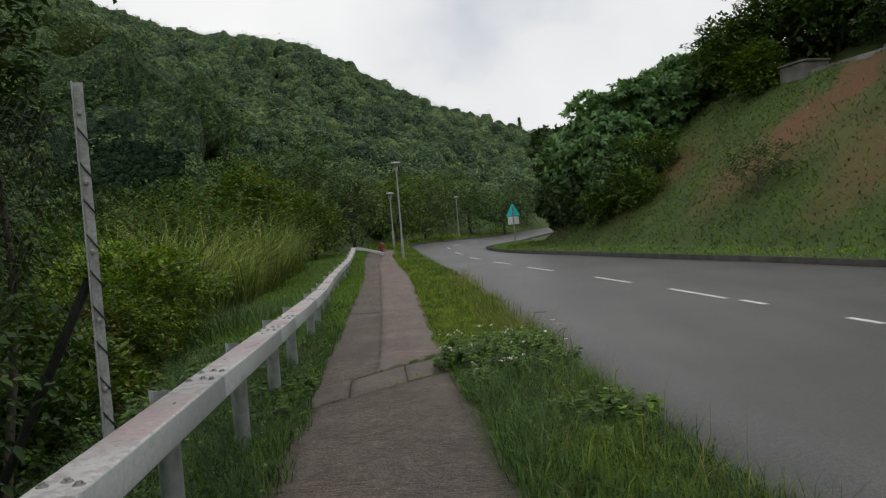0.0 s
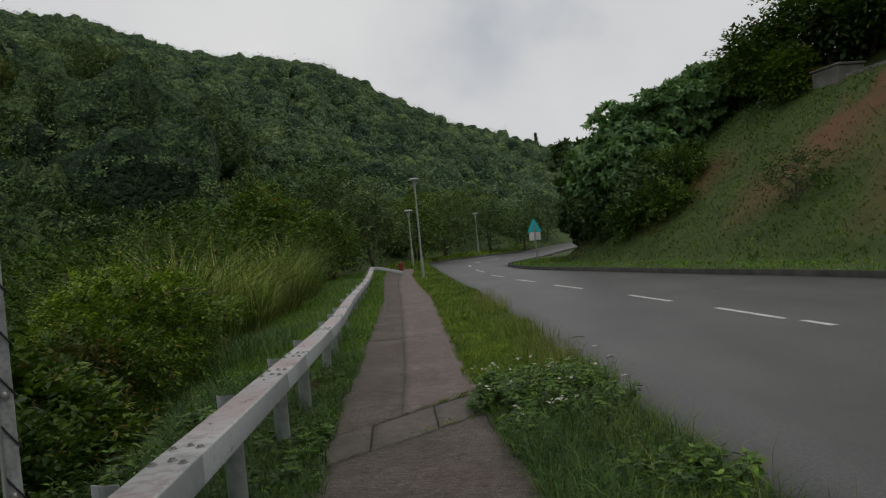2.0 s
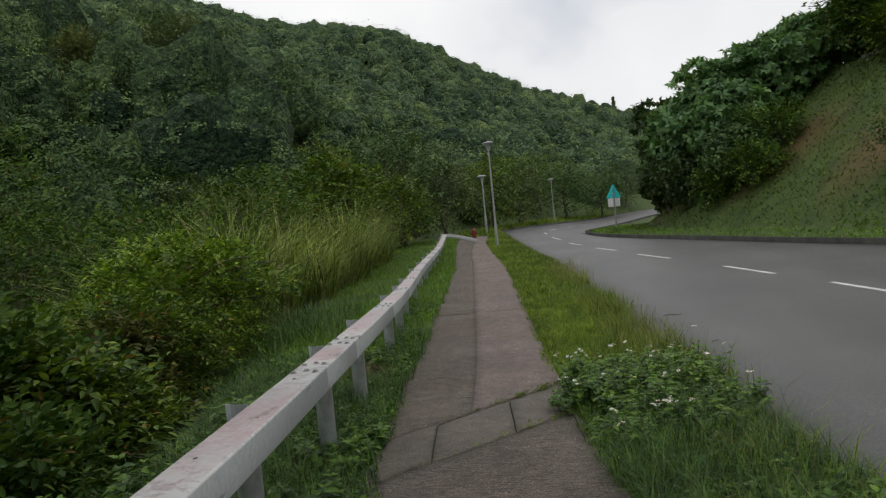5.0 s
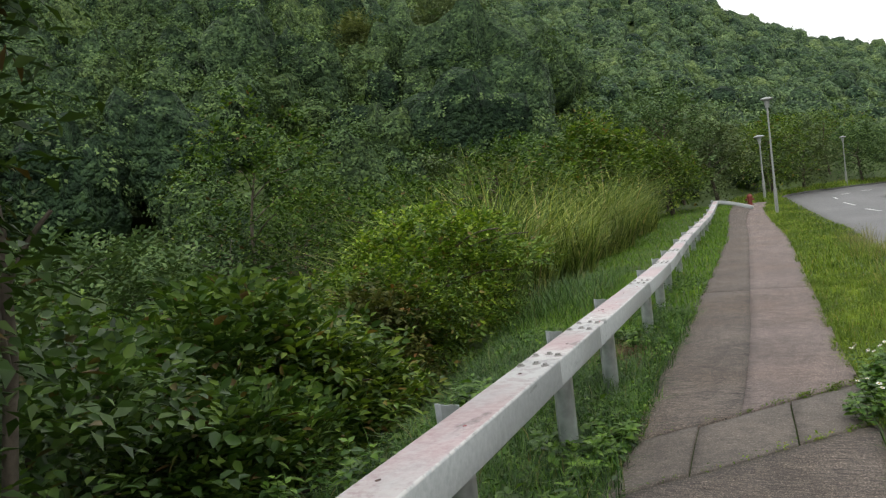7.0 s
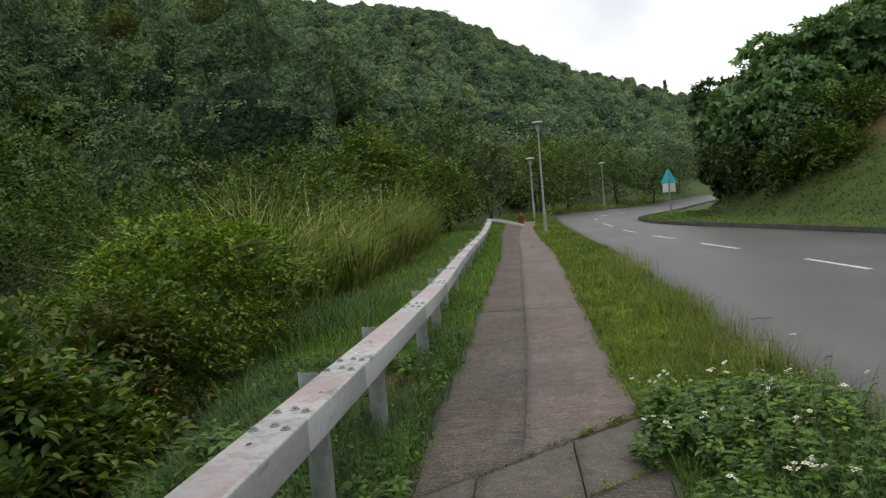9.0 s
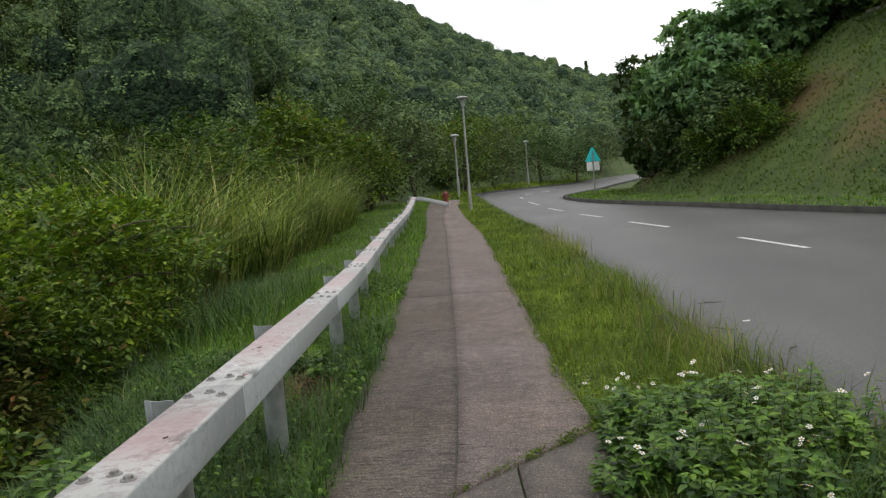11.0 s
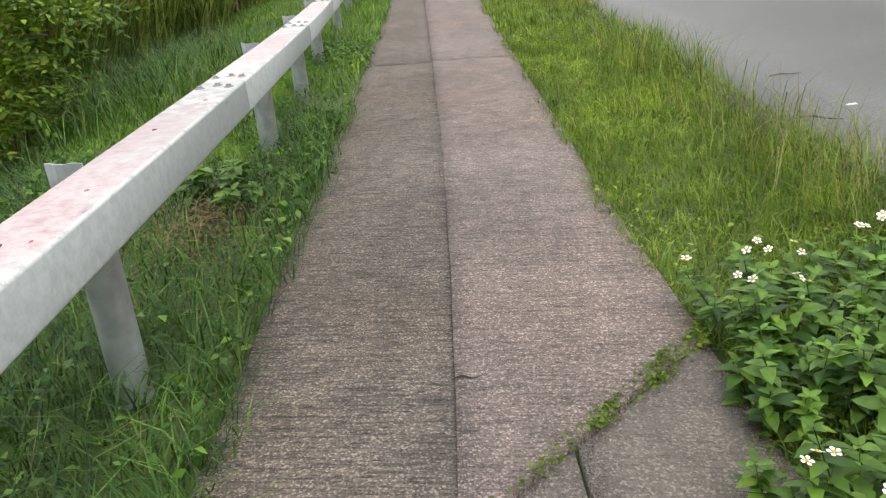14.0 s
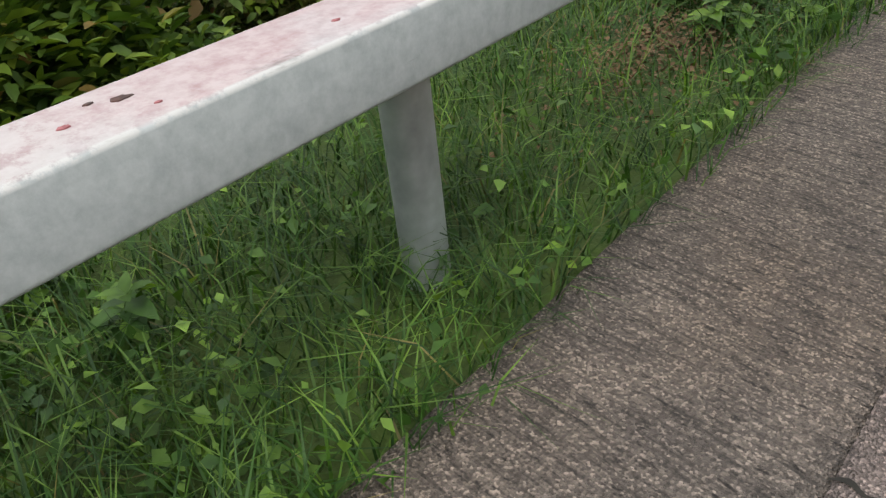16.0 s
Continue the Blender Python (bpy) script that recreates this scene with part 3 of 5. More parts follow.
ground_mesh = mesh_from("ground", np.stack([GX, GY, GZ], -1).reshape(-1, 3), [quads], M_GROUND)
bare = ground_mesh.attributes.new("bare", "FLOAT", "POINT")
on_slope = ((GX - road_right(GY)) > 2.6) & ((GX - road_right(GY)) < 16) & (GY > -20) & (GY < 60)
thin = soil_bare(GX, GY)
bare.data.foreach_set("value", (on_slope * thin).astype(np.float32).ravel())
tagged(new("ground", ground_mesh), "grassy earth with red soil showing, rising to wooded hills", "ground", kind="structure")


def strip(name, ys, left, right, z, thick, material, bulge=0.0, cross=6):
    """A slab between two lines, with sides."""
    n = len(ys)
    f = np.linspace(0, 1, cross)
    X = left[:, None] * (1 - f) + right[:, None] * f
    Y = np.repeat(ys[:, None], cross, 1)
    Z = z(X, Y) + bulge * (1 - (2 * f - 1) ** 2)
    top = np.stack([X, Y, Z], -1)
    low = top - [0, 0, thick]
    V = np.concatenate([top.reshape(-1, 3), low.reshape(-1, 3)])
    a, b = np.meshgrid(np.arange(n - 1), np.arange(cross - 1), indexing="ij")
    q = a * cross + b
    tops = np.stack([q, q + 1, q + cross + 1, q + cross], -1).reshape(-1, 4)
    m = n * cross
    r = np.arange(n - 1) * cross
    lside = np.stack([r, r + cross, r + cross + m, r + m], -1)
    e = r + cross - 1
    rside = np.stack([e, e + m, e + cross + m, e + cross], -1)
    c = np.arange(cross - 1)
    front = np.stack([c, c + m, c + 1 + m, c + 1], -1)
    c2 = c + (n - 1) * cross
    back = np.stack([c2, c2 + 1, c2 + 1 + m, c2 + m], -1)
    return mesh_from(name, V, [np.concatenate([tops, lside, rside, front, back])], material)


ROAD_DROP = 0.085
ys = np.concatenate([np.arange(-80, -10, 2.0), np.arange(-10, 60, 0.4), np.arange(60, 158, 2.0)])
road_z = lambda x, y: rise(x, y) - ROAD_DROP
tagged(new("road", strip("road", ys, road_left(ys), road_right(ys), road_z, 0.3, M_ASPHALT, 0.03, 10)), "worn grey asphalt road, bending round the hillside", "road", kind="structure")

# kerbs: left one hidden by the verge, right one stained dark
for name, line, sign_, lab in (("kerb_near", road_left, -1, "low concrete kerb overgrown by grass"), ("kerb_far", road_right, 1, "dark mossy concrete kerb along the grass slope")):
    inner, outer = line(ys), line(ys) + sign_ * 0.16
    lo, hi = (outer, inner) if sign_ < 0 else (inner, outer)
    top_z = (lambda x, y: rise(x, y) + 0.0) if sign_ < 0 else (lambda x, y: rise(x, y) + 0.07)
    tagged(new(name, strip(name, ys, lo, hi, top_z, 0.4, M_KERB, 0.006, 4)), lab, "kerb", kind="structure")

# ---- road markings ----
MARKS = [(4.6, 7.2, 6.6), (8.7, 9.4, 5.85), (11.4, 12.2, 5.3), (12.6, 15.0, 4.85), (17.07, 19.55, 3.9), (23.3, 26.0, 2.45), (29.0, 31.5, 1.2), (34.3, 36.3, 0.0), (39.0, 41.0, -1.0), (44.0, 45.5, -1.8), (50, 52, -1.7), (57, 59, -0.9)]
for y0, y1, xm in MARKS:
    yy = np.linspace(y0, y1, 8)
    tilt = (road_left(y1) + road_right(y1) - road_left(y0) - road_right(y0)) / 2 / (y1 - y0)
    mid = xm + (yy - (y0 + y1) / 2) * tilt
    f = (mid - road_left(yy)) / (road_right(yy) - road_left(yy))
    lift = 0.03 * (1 - (2 * f.mean() - 1) ** 2) + 0.008
    me = strip("lane_dash", yy, mid - 0.055, mid + 0.055, lambda x, y: road_z(x, y) + lift, 0.004, M_ROADPAINT, 0, 2)
    tagged(new("lane_dash", me), "worn white painted dash on the asphalt", "road marking", "centre line dashes", "structure")

# ---- footpath slabs ----
footpath = thing("footpath", "worn concrete footpath of patched slabs beside the guard rail", "pavement", kind="structure")
near_line = lambda x: 5.62 + (x + 0.59) * 1.26
far_line = lambda x: 6.58 + (x + 0.72) * 1.34


def slab(name, left, right, y0, y1, material, rows=40, cross=8, gap=0.008, lip=0.0, seed=0):
    """A path slab between two side lines; its ends y0 and y1 may run askew (given over x)."""
    f = np.linspace(0, 1, cross)
    a = np.full(cross, 7.0 if callable(y0) else float(y0))
    b = np.full(cross, 7.0 if callable(y1) else float(y1))
    for _ in range(4):
        a = y0(left(a) * (1 - f) + right(a) * f) if callable(y0) else a
        b = y1(left(b) * (1 - f) + right(b) * f) if callable(y1) else b
    s = np.linspace(0, 1, rows)[:, None]
    Y = (a + gap) * (1 - s) + (b - gap) * s
    L, R = left(Y), right(Y)
    wob = 0.004 * np.sin(Y * 2.3 + 1) + 0.003 * np.sin(Y * 7.1 + 2)
    X = (L + gap) * (1 - f) + (R - gap) * f
    X[:, -1] += wob[:, -1] * 0.5
    X[:, 0] += wob[:, 0] * 0.5
    Z = rise(X, Y) + lip + 0.006 * np.sin(X * 3 + seed) * np.sin(Y * 1.7 + seed)
    edge = np.minimum(np.minimum(f, 1 - f)[None, :] * 20, np.minimum(s, 1 - s) * rows)
    Z = Z - 0.0012 * (edge <= 0.01)
    top = np.stack([X, Y, Z], -1).reshape(-1, 3)
    V = np.concatenate([top, top - [0, 0, 0.14]])
    i, j = np.meshgrid(np.arange(rows - 1), np.arange(cross - 1), indexing="ij")
    q = i * cross + j
    m = rows * cross
    r = np.arange(rows - 1) * cross
    e = r + cross - 1
    c = np.arange(cross - 1)
    c2 = c + (rows - 1) * cross
    F = [np.stack([q, q + 1, q + cross + 1, q + cross], -1).reshape(-1, 4), np.stack([r, r + cross, r + cross + m, r + m], -1), np.stack([e, e + m, e + cross + m, e + cross], -1), np.stack([c, c + m, c + 1 + m, c + 1], -1), np.stack([c2, c2 + 1, c2 + 1 + m, c2 + m], -1)]
    return part(name, mesh_from(name, V, [np.concatenate(F)], material), material, footpath)


between = lambda a, b, k: (lambda y: a(y) * (1 - k) + b(y) * k)
slab("slab", path_left, path_right, -78, -8, M_PATH_OLD, 30)
slab("slab", path_left, path_right, -8, near_line, M_PATH_OLD, 60, seed=1)
cuts = [0.0, 0.27, 0.66, 1.0]
for n in range(3):
    slab("cover_slab", between(path_left, path_right, cuts[n]), between(path_left, path_right, cuts[n + 1]), lambda x: near_line(x) + 0.012, lambda x: far_line(x) - 0.02, M_PATH_COVER, 14, 6, 0.006, (0.004, -0.004, 0.003)[n], n)
for k, (y0, y1) in enumerate(((far_line, 13.9), (13.9, 26.8), (26.8, 42.0))):
    slab("slab", path_left, path_seam, y0, y1, M_PATH_OLD, 60, seed=3 + k, gap=0.0006)
    slab("slab", path_seam, path_right, y0, y1, M_PATH_NEW, 60, seed=7 + k, gap=0.0006, lip=0.005)

# a short crack in the pinkish slab, beside the seam: a thin dark strip laid on it
crack_bm = bmesh.new()
rc = np.random.RandomState(8)
kc = np.linspace(0, 1, 9)
mid_c = np.stack([-0.235 + 0.10 * kc, 8.02 + 0.012 * np.sin(kc * 7) + 0.03 * kc, 0.0075 + 0 * kc], 1)
half_c = 0.007 * np.sin(np.pi * np.clip(kc + 0.08, 0, 1)) * rc.uniform(0.6, 1.2, 9) + 0.0008
up_c = [crack_bm.verts.new(p + [0, h, 0]) for p, h in zip(mid_c, half_c)]
dn_c = [crack_bm.verts.new(p - [0, h, 0]) for p, h in zip(mid_c, half_c)]
for k in range(8):
    crack_bm.faces.new((dn_c[k], dn_c[k + 1], up_c[k + 1], up_c[k]))
M_CRACK = plain_material("dark_crack", (0.012, 0.011, 0.009), (0.03, 0.026, 0.02), 0.95, 0, 20, 90, 0.3)
part("crack", crack_bm, M_CRACK, footpath, "thin dark crack")

# ---- guard rail ----
guard_rail = thing("guard_rail", "white-painted steel box-beam guard rail with rubbed pinkish top", "guard rail")
W, HB = 0.195, 0.142
SPLICES = [-80, -40, -20, -12, -8, -4.8, -2.2, 0.85, 2.95, 5.43, 6.55, 9.33, 11.8, 14.3, 16.8, 19.3, 21.8, 24.3, 26.8, 29.3, 31.8, 34.3, 37.0]


def rail_point(y):
    return np.array([float(rail_x(y)) - 0.027, y, float(rail_z(y)) + float(rise(rail_x(y), y))])


def beam(points, gap=0.004):
    """A hollow-looking box beam with rounded edges through the points (centre of its top)."""
    pts = np.asarray(points, float)
    c = 0.012
    prof = []
    for cx, cz, a0 in ((W / 2 - c, -c, 0), (-W / 2 + c, -c, 90), (-W / 2 + c, -HB + c, 180), (W / 2 - c, -HB + c, 270)):
        for k in range(4):
            a = radians(a0 + 30 * k)
            prof.append((cx + c * math.cos(a), cz + c * math.sin(a)))
    prof = np.array(prof)
    t = np.gradient(pts, axis=0)
    t /= np.linalg.norm(t, axis=1, keepdims=True)
    side = np.stack([t[:, 1], -t[:, 0], 0 * t[:, 0]], 1)
    side /= np.linalg.norm(side, axis=1, keepdims=True)
    up = np.cross(side, t)
    pts[0] += t[0] * gap
    pts[-1] -= t[-1] * gap
    V = (pts[:, None] + prof[None, :, :1] * side[:, None] + prof[None, :, 1:] * up[:, None]).reshape(-1, 3)
    k = len(prof)
    i, j = np.meshgrid(np.arange(len(pts) - 1), np.arange(k), indexing="ij")
    a, b = i * k + j, i * k + (j + 1) % k
    Q = np.stack([a, a + k, b + k, b], -1).reshape(-1, 4)
    caps = np.stack([np.arange(k), np.arange(k)[::-1] + (len(pts) - 1) * k])
    return mesh_from("beam", V, [Q, caps], M_RAIL)


for a, b in zip(SPLICES[:-1], SPLICES[1:]):
    steps = max(2, int((b - a) / 1.2) + 1)
    part("beam", beam([rail_point(y) for y in np.linspace(a, b, steps)]), M_RAIL, guard_rail)
end_pts = [rail_point(37.0)]
heading, p = math.atan2(end_pts[0][0] - rail_point(36)[0], 1.0), end_pts[0].copy()
for k in range(8):
    heading += radians(13.0)
    p = p + np.array([math.sin(heading), math.cos(heading), -0.03 - 0.05 * k]) * 0.25
    end_pts.append(p.copy())
part("end_beam", beam(end_pts), M_RAIL, guard_rail, "curved end of the beam turning down")

bolt_bm = bmesh.new()
bmesh.ops.create_cone(bolt_bm, cap_ends=True, segments=14, radius1=0.021, radius2=0.020, depth=0.004, matrix=Matrix.Translation((0, 0, 0.002)))
bmesh.ops.create_cone(bolt_bm, cap_ends=True, segments=6, radius1=0.0135, radius2=0.0120, depth=0.009, matrix=Matrix.Translation((0, 0, 0.0085)))
bolt_mesh = bpy.data.meshes.new("bolt")
bolt_bm.to_mesh(bolt_mesh)
bolt_bm.free()
bolt_mesh.materials.append(M_BOLT)
for y in [s for s in SPLICES if -6 < s < 30]:
    for du, dv in ((-0.065, -0.15), (0.0, -0.10), (0.06, -0.16), (-0.06, 0.12), (0.005, 0.155), (0.062, 0.105)):
        d = rail_point(y + 0.3) - rail_point(y - 0.3)
        d /= np.linalg.norm(d)
        q = rail_point(y) + d * dv + np.array([d[1], -d[0], 0]) * du
        b = new("bolt", bolt_mesh)
        b.parent = guard_rail
        b.matrix_basis = pose(*q, 0, 0, 17 * dv * 100)

# posts: galvanised lipped channels that stand on the verge, on the beam's outer side
POSTS = [-9.5, -7, -4.6, -2.4, 0.1, 2.53, 4.48, 6.34, 7.99, 10.76, 12.6, 14.4, 17.5, 20.0, 22.5, 25.0, 27.5, 30.0, 32.5, 35.0, 37.5]


def channel_post(length):
    bm = bmesh.new()
    arc = [(0.052 * math.cos(radians(a)), -0.052 * math.sin(radians(a))) for a in range(0, 181, 20)]
    inn = [(0.045 * math.cos(radians(a)), -0.045 * math.sin(radians(a))) for a in range(180, -1, -20)]
    pr = [(0.052, 0.045), *arc, (-0.052, 0.045), (-0.075, 0.05), (-0.075, 0.043), (-0.045, 0.038), *inn, (0.045, 0.045)]
    lo = [bm.verts.new((x, y, -length)) for x, y in pr]
    hi = [bm.verts.new((x, y, 0)) for x, y in pr]
    for i in range(len(pr)):
        j = (i + 1) % len(pr)
        bm.faces.new((lo[i], lo[j], hi[j], hi[i]))
    bm.faces.new(hi)
    return bm


post_me = bpy.data.meshes.new("post")
pbm = channel_post(1.1)
bmesh.ops.recalc_face_normals(pbm, faces=pbm.faces)
pbm.to_mesh(post_me)
pbm.free()
post_me.materials.append(M_STEEL)
post_me.polygons.foreach_set("use_smooth", np.ones(len(post_me.polygons), bool))
post_me.set_sharp_from_angle(angle=radians(35))
def lug_mesh():
    """A bent steel plate behind the beam: curved upper edge, rolled outer lip."""
    bm = bmesh.new()
    line = [(0.0, -0.004, 0.148), (-0.03, 0.0, 0.150), (-0.06, 0.008, 0.146), (-0.085, 0.012, 0.148), (-0.097, 0.006, 0.154), (-0.102, -0.010, 0.158)]
    rows = []
    for thick in (0.0, 0.005):
        rows.append([bm.verts.new((x, y + thick, z)) for x, y, z in line])
        rows.append([bm.verts.new((x * 0.94, y + thick, -0.09)) for x, y, z in line])
    a, b, c, d = rows
    for k in range(len(line) - 1):
        bm.faces.new((a[k], a[k + 1], b[k + 1], b[k]))
        bm.faces.new((c[k + 1], c[k], d[k], d[k + 1]))
        bm.faces.new((a[k + 1], a[k], c[k], c[k + 1]))
        bm.faces.new((b[k], b[k + 1], d[k + 1], d[k]))
    for k in (0, len(line) - 1):
        bm.faces.new((a[k], b[k], d[k], c[k]))
    bmesh.ops.recalc_face_normals(bm, faces=bm.faces)
    me = bpy.data.meshes.new("lug_plate")
    bm.to_mesh(me)
    bm.free()
    me.materials.append(M_STEEL)
    return me


plate_me = lug_mesh()
for y in POSTS:
    p = rail_point(y)
    d = rail_point(y + 0.3) - rail_point(y - 0.3)
    yaw = math.degrees(math.atan2(-d[0], d[1]))
    side = np.array([-d[1], d[0], 0]) / np.hypot(d[0], d[1])
    q = p + side * (W / 2 + 0.03)
    ob = new("post", post_me)
    ob.parent = guard_rail
    ob.matrix_basis = pose(q[0], q[1], q[2] - HB - 0.002, 0, 0, yaw)
    ob["label"] = "galvanised steel channel post"
    lug = new("lug_plate", plate_me)
    lug.parent = ob
    lug.matrix_basis = pose(0.026, 0.012, 0)
    lug["label"] = "galvanised steel lug behind the beam"

# ---- plants ----


def crown_lobes(rng, centre, radius, count, small=0.45, flat=1.0):
    c, r = np.asarray(centre, float), np.asarray(radius, float)
    d = unit(rng.normal(size=(count, 3)) + [0, 0, 0.35])
    out = [np.r_[c, r * 0.8]]
    for k in range(count):
        f = rng.uniform(0.7, 1.25) * small
        out.append(np.r_[c + d[k] * r * rng.uniform(0.55, 0.9), r * f * np.array([1, 1, flat])])
    return np.array(out)


def crown_points(rng, lobes, n, low=-0.5, ragged=0.22):
    w = lobes[:, 3] * lobes[:, 4]
    pick = rng.choice(len(lobes), n, p=w / w.sum())
    d = unit(rng.normal(size=(n, 3)))
    d[:, 2] = np.where(d[:, 2] < low, -d[:, 2], d[:, 2])
    c, r = lobes[pick, :3], lobes[pick, 3:6]
    k = (1 + ragged * lumps(d * 4 + pick[:, None], 1.6, 5)) * (1 - 0.45 * rng.random(n) ** 2.2)
    pos = c + d * r * k[:, None]
    deep = np.full(n, 9.0)
    for L in lobes:
        deep = np.minimum(deep, np.linalg.norm((pos - L[:3]) / L[3:6], axis=1))
    keep = deep > 0.62
    return pos[keep], d[keep]


def leaves_mesh(rng, pos, d, length, width, material, up=0.7, wild=0.55):
    nrm = d * 0.6 + np.array([0, 0, up]) + rng.normal(size=pos.shape) * wild
    ln = length * rng.uniform(0.6, 1.25, len(pos))
    v, q = leaf_quads(rng, pos, nrm, ln, ln * width / length)
    return mesh_from("crown", v, [q], material)


def spray_mesh(rng, pos, d, twig, count, length, width, material, rosette=False, oval=False):
    """Twigs out of the crown's surface, each with leaflets on both sides, or rosettes of drooping leaves."""
    n = len(pos)
    ax = unit(d * 0.7 + [0, 0, 0.25] + rng.normal(size=(n, 3)) * 0.55)
    side = unit(np.cross(ax, [[0, 0, 1.0]]) + 1e-3)
    up = np.cross(side, ax)
    k = np.tile(np.arange(count), n)
    own = np.repeat(np.arange(n), count)
    A, S, U = ax[own], side[own], up[own]
    if rosette:
        ang = (k / count * 6.283 + rng.uniform(0, 6.283, n)[own])[:, None]
        along = unit((np.cos(ang) * S + np.sin(ang) * U) * 0.9 + A * 0.35 - np.array([0, 0, 0.45]) + rng.normal(size=(n * count, 3)) * 0.15)
        o = pos[own] + along * length * 0.05
        nrm = A + rng.normal(size=(n * count, 3)) * 0.15 + [0, 0, 0.3]
    else:
        flip = np.where(k % 2 == 0, 1.0, -1.0)[:, None]
        along = unit(A * 0.75 + S * flip * 0.8 + rng.normal(size=(n * count, 3)) * 0.22 - np.array([0, 0, 0.15]))
        o = pos[own] + A * (twig * (k + 0.6) / count)[:, None] - np.array([0, 0, 1.0]) * (twig * 0.25 * (k / count) ** 2)[:, None]
        nrm = U + rng.normal(size=(n * count, 3)) * 0.3 + [0, 0, 0.25]
    ln = (length * rng.uniform(0.65, 1.25, n * count))[:, None]
    wd = ln * width / length
    s_ = unit(np.cross(nrm, along))
    nn = np.cross(along, s_)
    if oval:
        a1, a2 = o + along * ln * 0.28, o + along * ln * 0.66 - nn * ln * 0.04
        V = np.stack([o, a1 + s_ * wd * 0.46 + nn * wd * 0.13, a2 + s_ * wd * 0.40 + nn * wd * 0.10, o + along * ln - nn * ln * 0.16, a2 - s_ * wd * 0.40 + nn * wd * 0.10, a1 - s_ * wd * 0.46 + nn * wd * 0.13], 1).reshape(-1, 3)
        k6 = np.arange(n * count)[:, None] * 6
        return mesh_from("crown", V, [np.concatenate([k6 + [0, 1, 2, 3], k6 + [0, 3, 4, 5]])], material)
    mid = o + along * ln * 0.45
    V = np.stack([o, mid + s_ * wd * 0.5 + nn * wd * 0.12, o + along * ln - nn * ln * 0.15, mid - s_ * wd * 0.5 + nn * wd * 0.12], 1).reshape(-1, 3)
    return mesh_from("crown", V, [np.arange(len(V)).reshape(-1, 4)], material)


def limbs(rng, base, top, spread, count, r0, lowest=0.3):
    """A leaning tapered trunk with limbs that fork into the crown."""
    base, top = np.asarray(base, float), np.asarray(top, float)
    k = np.linspace(0, 1, 9)[:, None]
    bend = rng.normal(size=3) * np.linalg.norm(top - base) * 0.05
    trunk = base + (top - base) * k + bend * np.sin(k * np.pi)
    trunk[0, 2] -= 0.3
    tr = [(trunk, r0 * (1 - 0.75 * k[:, 0]) + 0.01)]
    for n in range(count):
        s = rng.uniform(lowest, 0.95)
        o = base + (top - base) * s + bend * math.sin(s * math.pi)
        a = rng.uniform(0, 6.28)
        tip = o + np.array([math.cos(a) * spread[0], math.sin(a) * spread[1], spread[2] * rng.uniform(0.2, 0.8)]) * rng.uniform(0.6, 1.0)
        kk = np.linspace(0, 1, 6)[:, None]
        lim = o + (tip - o) * kk + np.array([0, 0, 1]) * np.sin(kk * np.pi) * np.linalg.norm(tip - o) * 0.08
        tr.append((lim, r0 * 0.42 * (1 - s * 0.5) * (1 - 0.8 * kk[:, 0]) + 0.006))
    return tr


def plant(name, label, category, seed, x, y, radius, crown_h, n, leaf, material, lobes=9, trunk=0.05, low=-0.4, group="", dz=0.0, up=0.7, clear=0.0, spray=0, rosette=False, small=0.45, flat=1.0, oval=False, fill=0.22):
    """A bush or a tree: trunk with limbs, and a crown of single leaves with an uneven outline."""
    rng = np.random.RandomState(seed)
    g = float(height(x, y)) + dz
    rx, ry, rz = radius
    u = float(rail_x(y)) - x
    sunk = -float(bank_depth(y)) * (smooth((u - 1.0) / bank_run(y)) - smooth((u - 1.0) / 6.5)) if u > 1 else 0.0
    crown_h += 0.85 * float(sunk)
    rz += 0.3 * float(sunk)
    ob = thing(name, label, category, group, at=pose(x, y, g))
    c = np.array([0, 0, crown_h - rz])
    lb = crown_lobes(rng, c, (rx, ry, rz), lobes, small, flat)
    pos, d = crown_points(rng, lb, n, low)
    if spray:
        m = int(n * fill)
        di = unit(rng.normal(size=(m, 3)))
        pos = np.concatenate([pos, c + di * np.array([rx, ry, rz]) * rng.uniform(0.3, 0.72, (m, 1))])
        d = np.concatenate([d, di])
    if clear:
        keep = pos[:, 2] > clear
        pos, d = pos[keep], d[keep]
    if spray:
        part("crown", spray_mesh(rng, pos, d, leaf[0] * 3.2, spray, leaf[0], leaf[1], material, rosette, oval), material, ob)
    else:
        part("crown", leaves_mesh(rng, pos, d, leaf[0], leaf[1], material, up), material, ob)
    wood = limbs(rng, (0, 0, 0), (rng.normal() * 0.1 * rx, rng.normal() * 0.1 * ry, crown_h * 0.75), (rx * 0.8, ry * 0.8, rz * 0.6), 7, trunk, 0.65 if crown_h > 7 else 0.3)
    part("trunk", tubes_mesh("trunk", wood, M_BARK, 7), M_BARK, ob)
    return ob


BUSH = "bushes on the gully bank"
# near bank, from the camera's start onwards
NEAR = dict(trunk=0.035, low=-0.35, group=BUSH, spray=6, small=0.30, flat=0.5, oval=True, fill=0.10)
plant("bush", "broad-leaved green bush on the bank", "bush", 11, -3.9, 4.7, (1.5, 1.5, 1.0), 1.8, 1500, (0.105, 0.066), L_BROAD, 28, **NEAR)
plant("bush", "dense fresh green leafy bush on the bank", "bush", 12, -5.0, 7.6, (1.6, 1.6, 1.3), 2.3, 2100, (0.13, 0.065), L_GULLY, 26, **NEAR)
plant("bush", "fresh yellow-green scrambling bush beside the verge", "bush", 13, -3.9, 7.3, (0.9, 1.3, 0.8), 1.3, 1500, (0.11, 0.055), L_BUSH, 22, **NEAR)
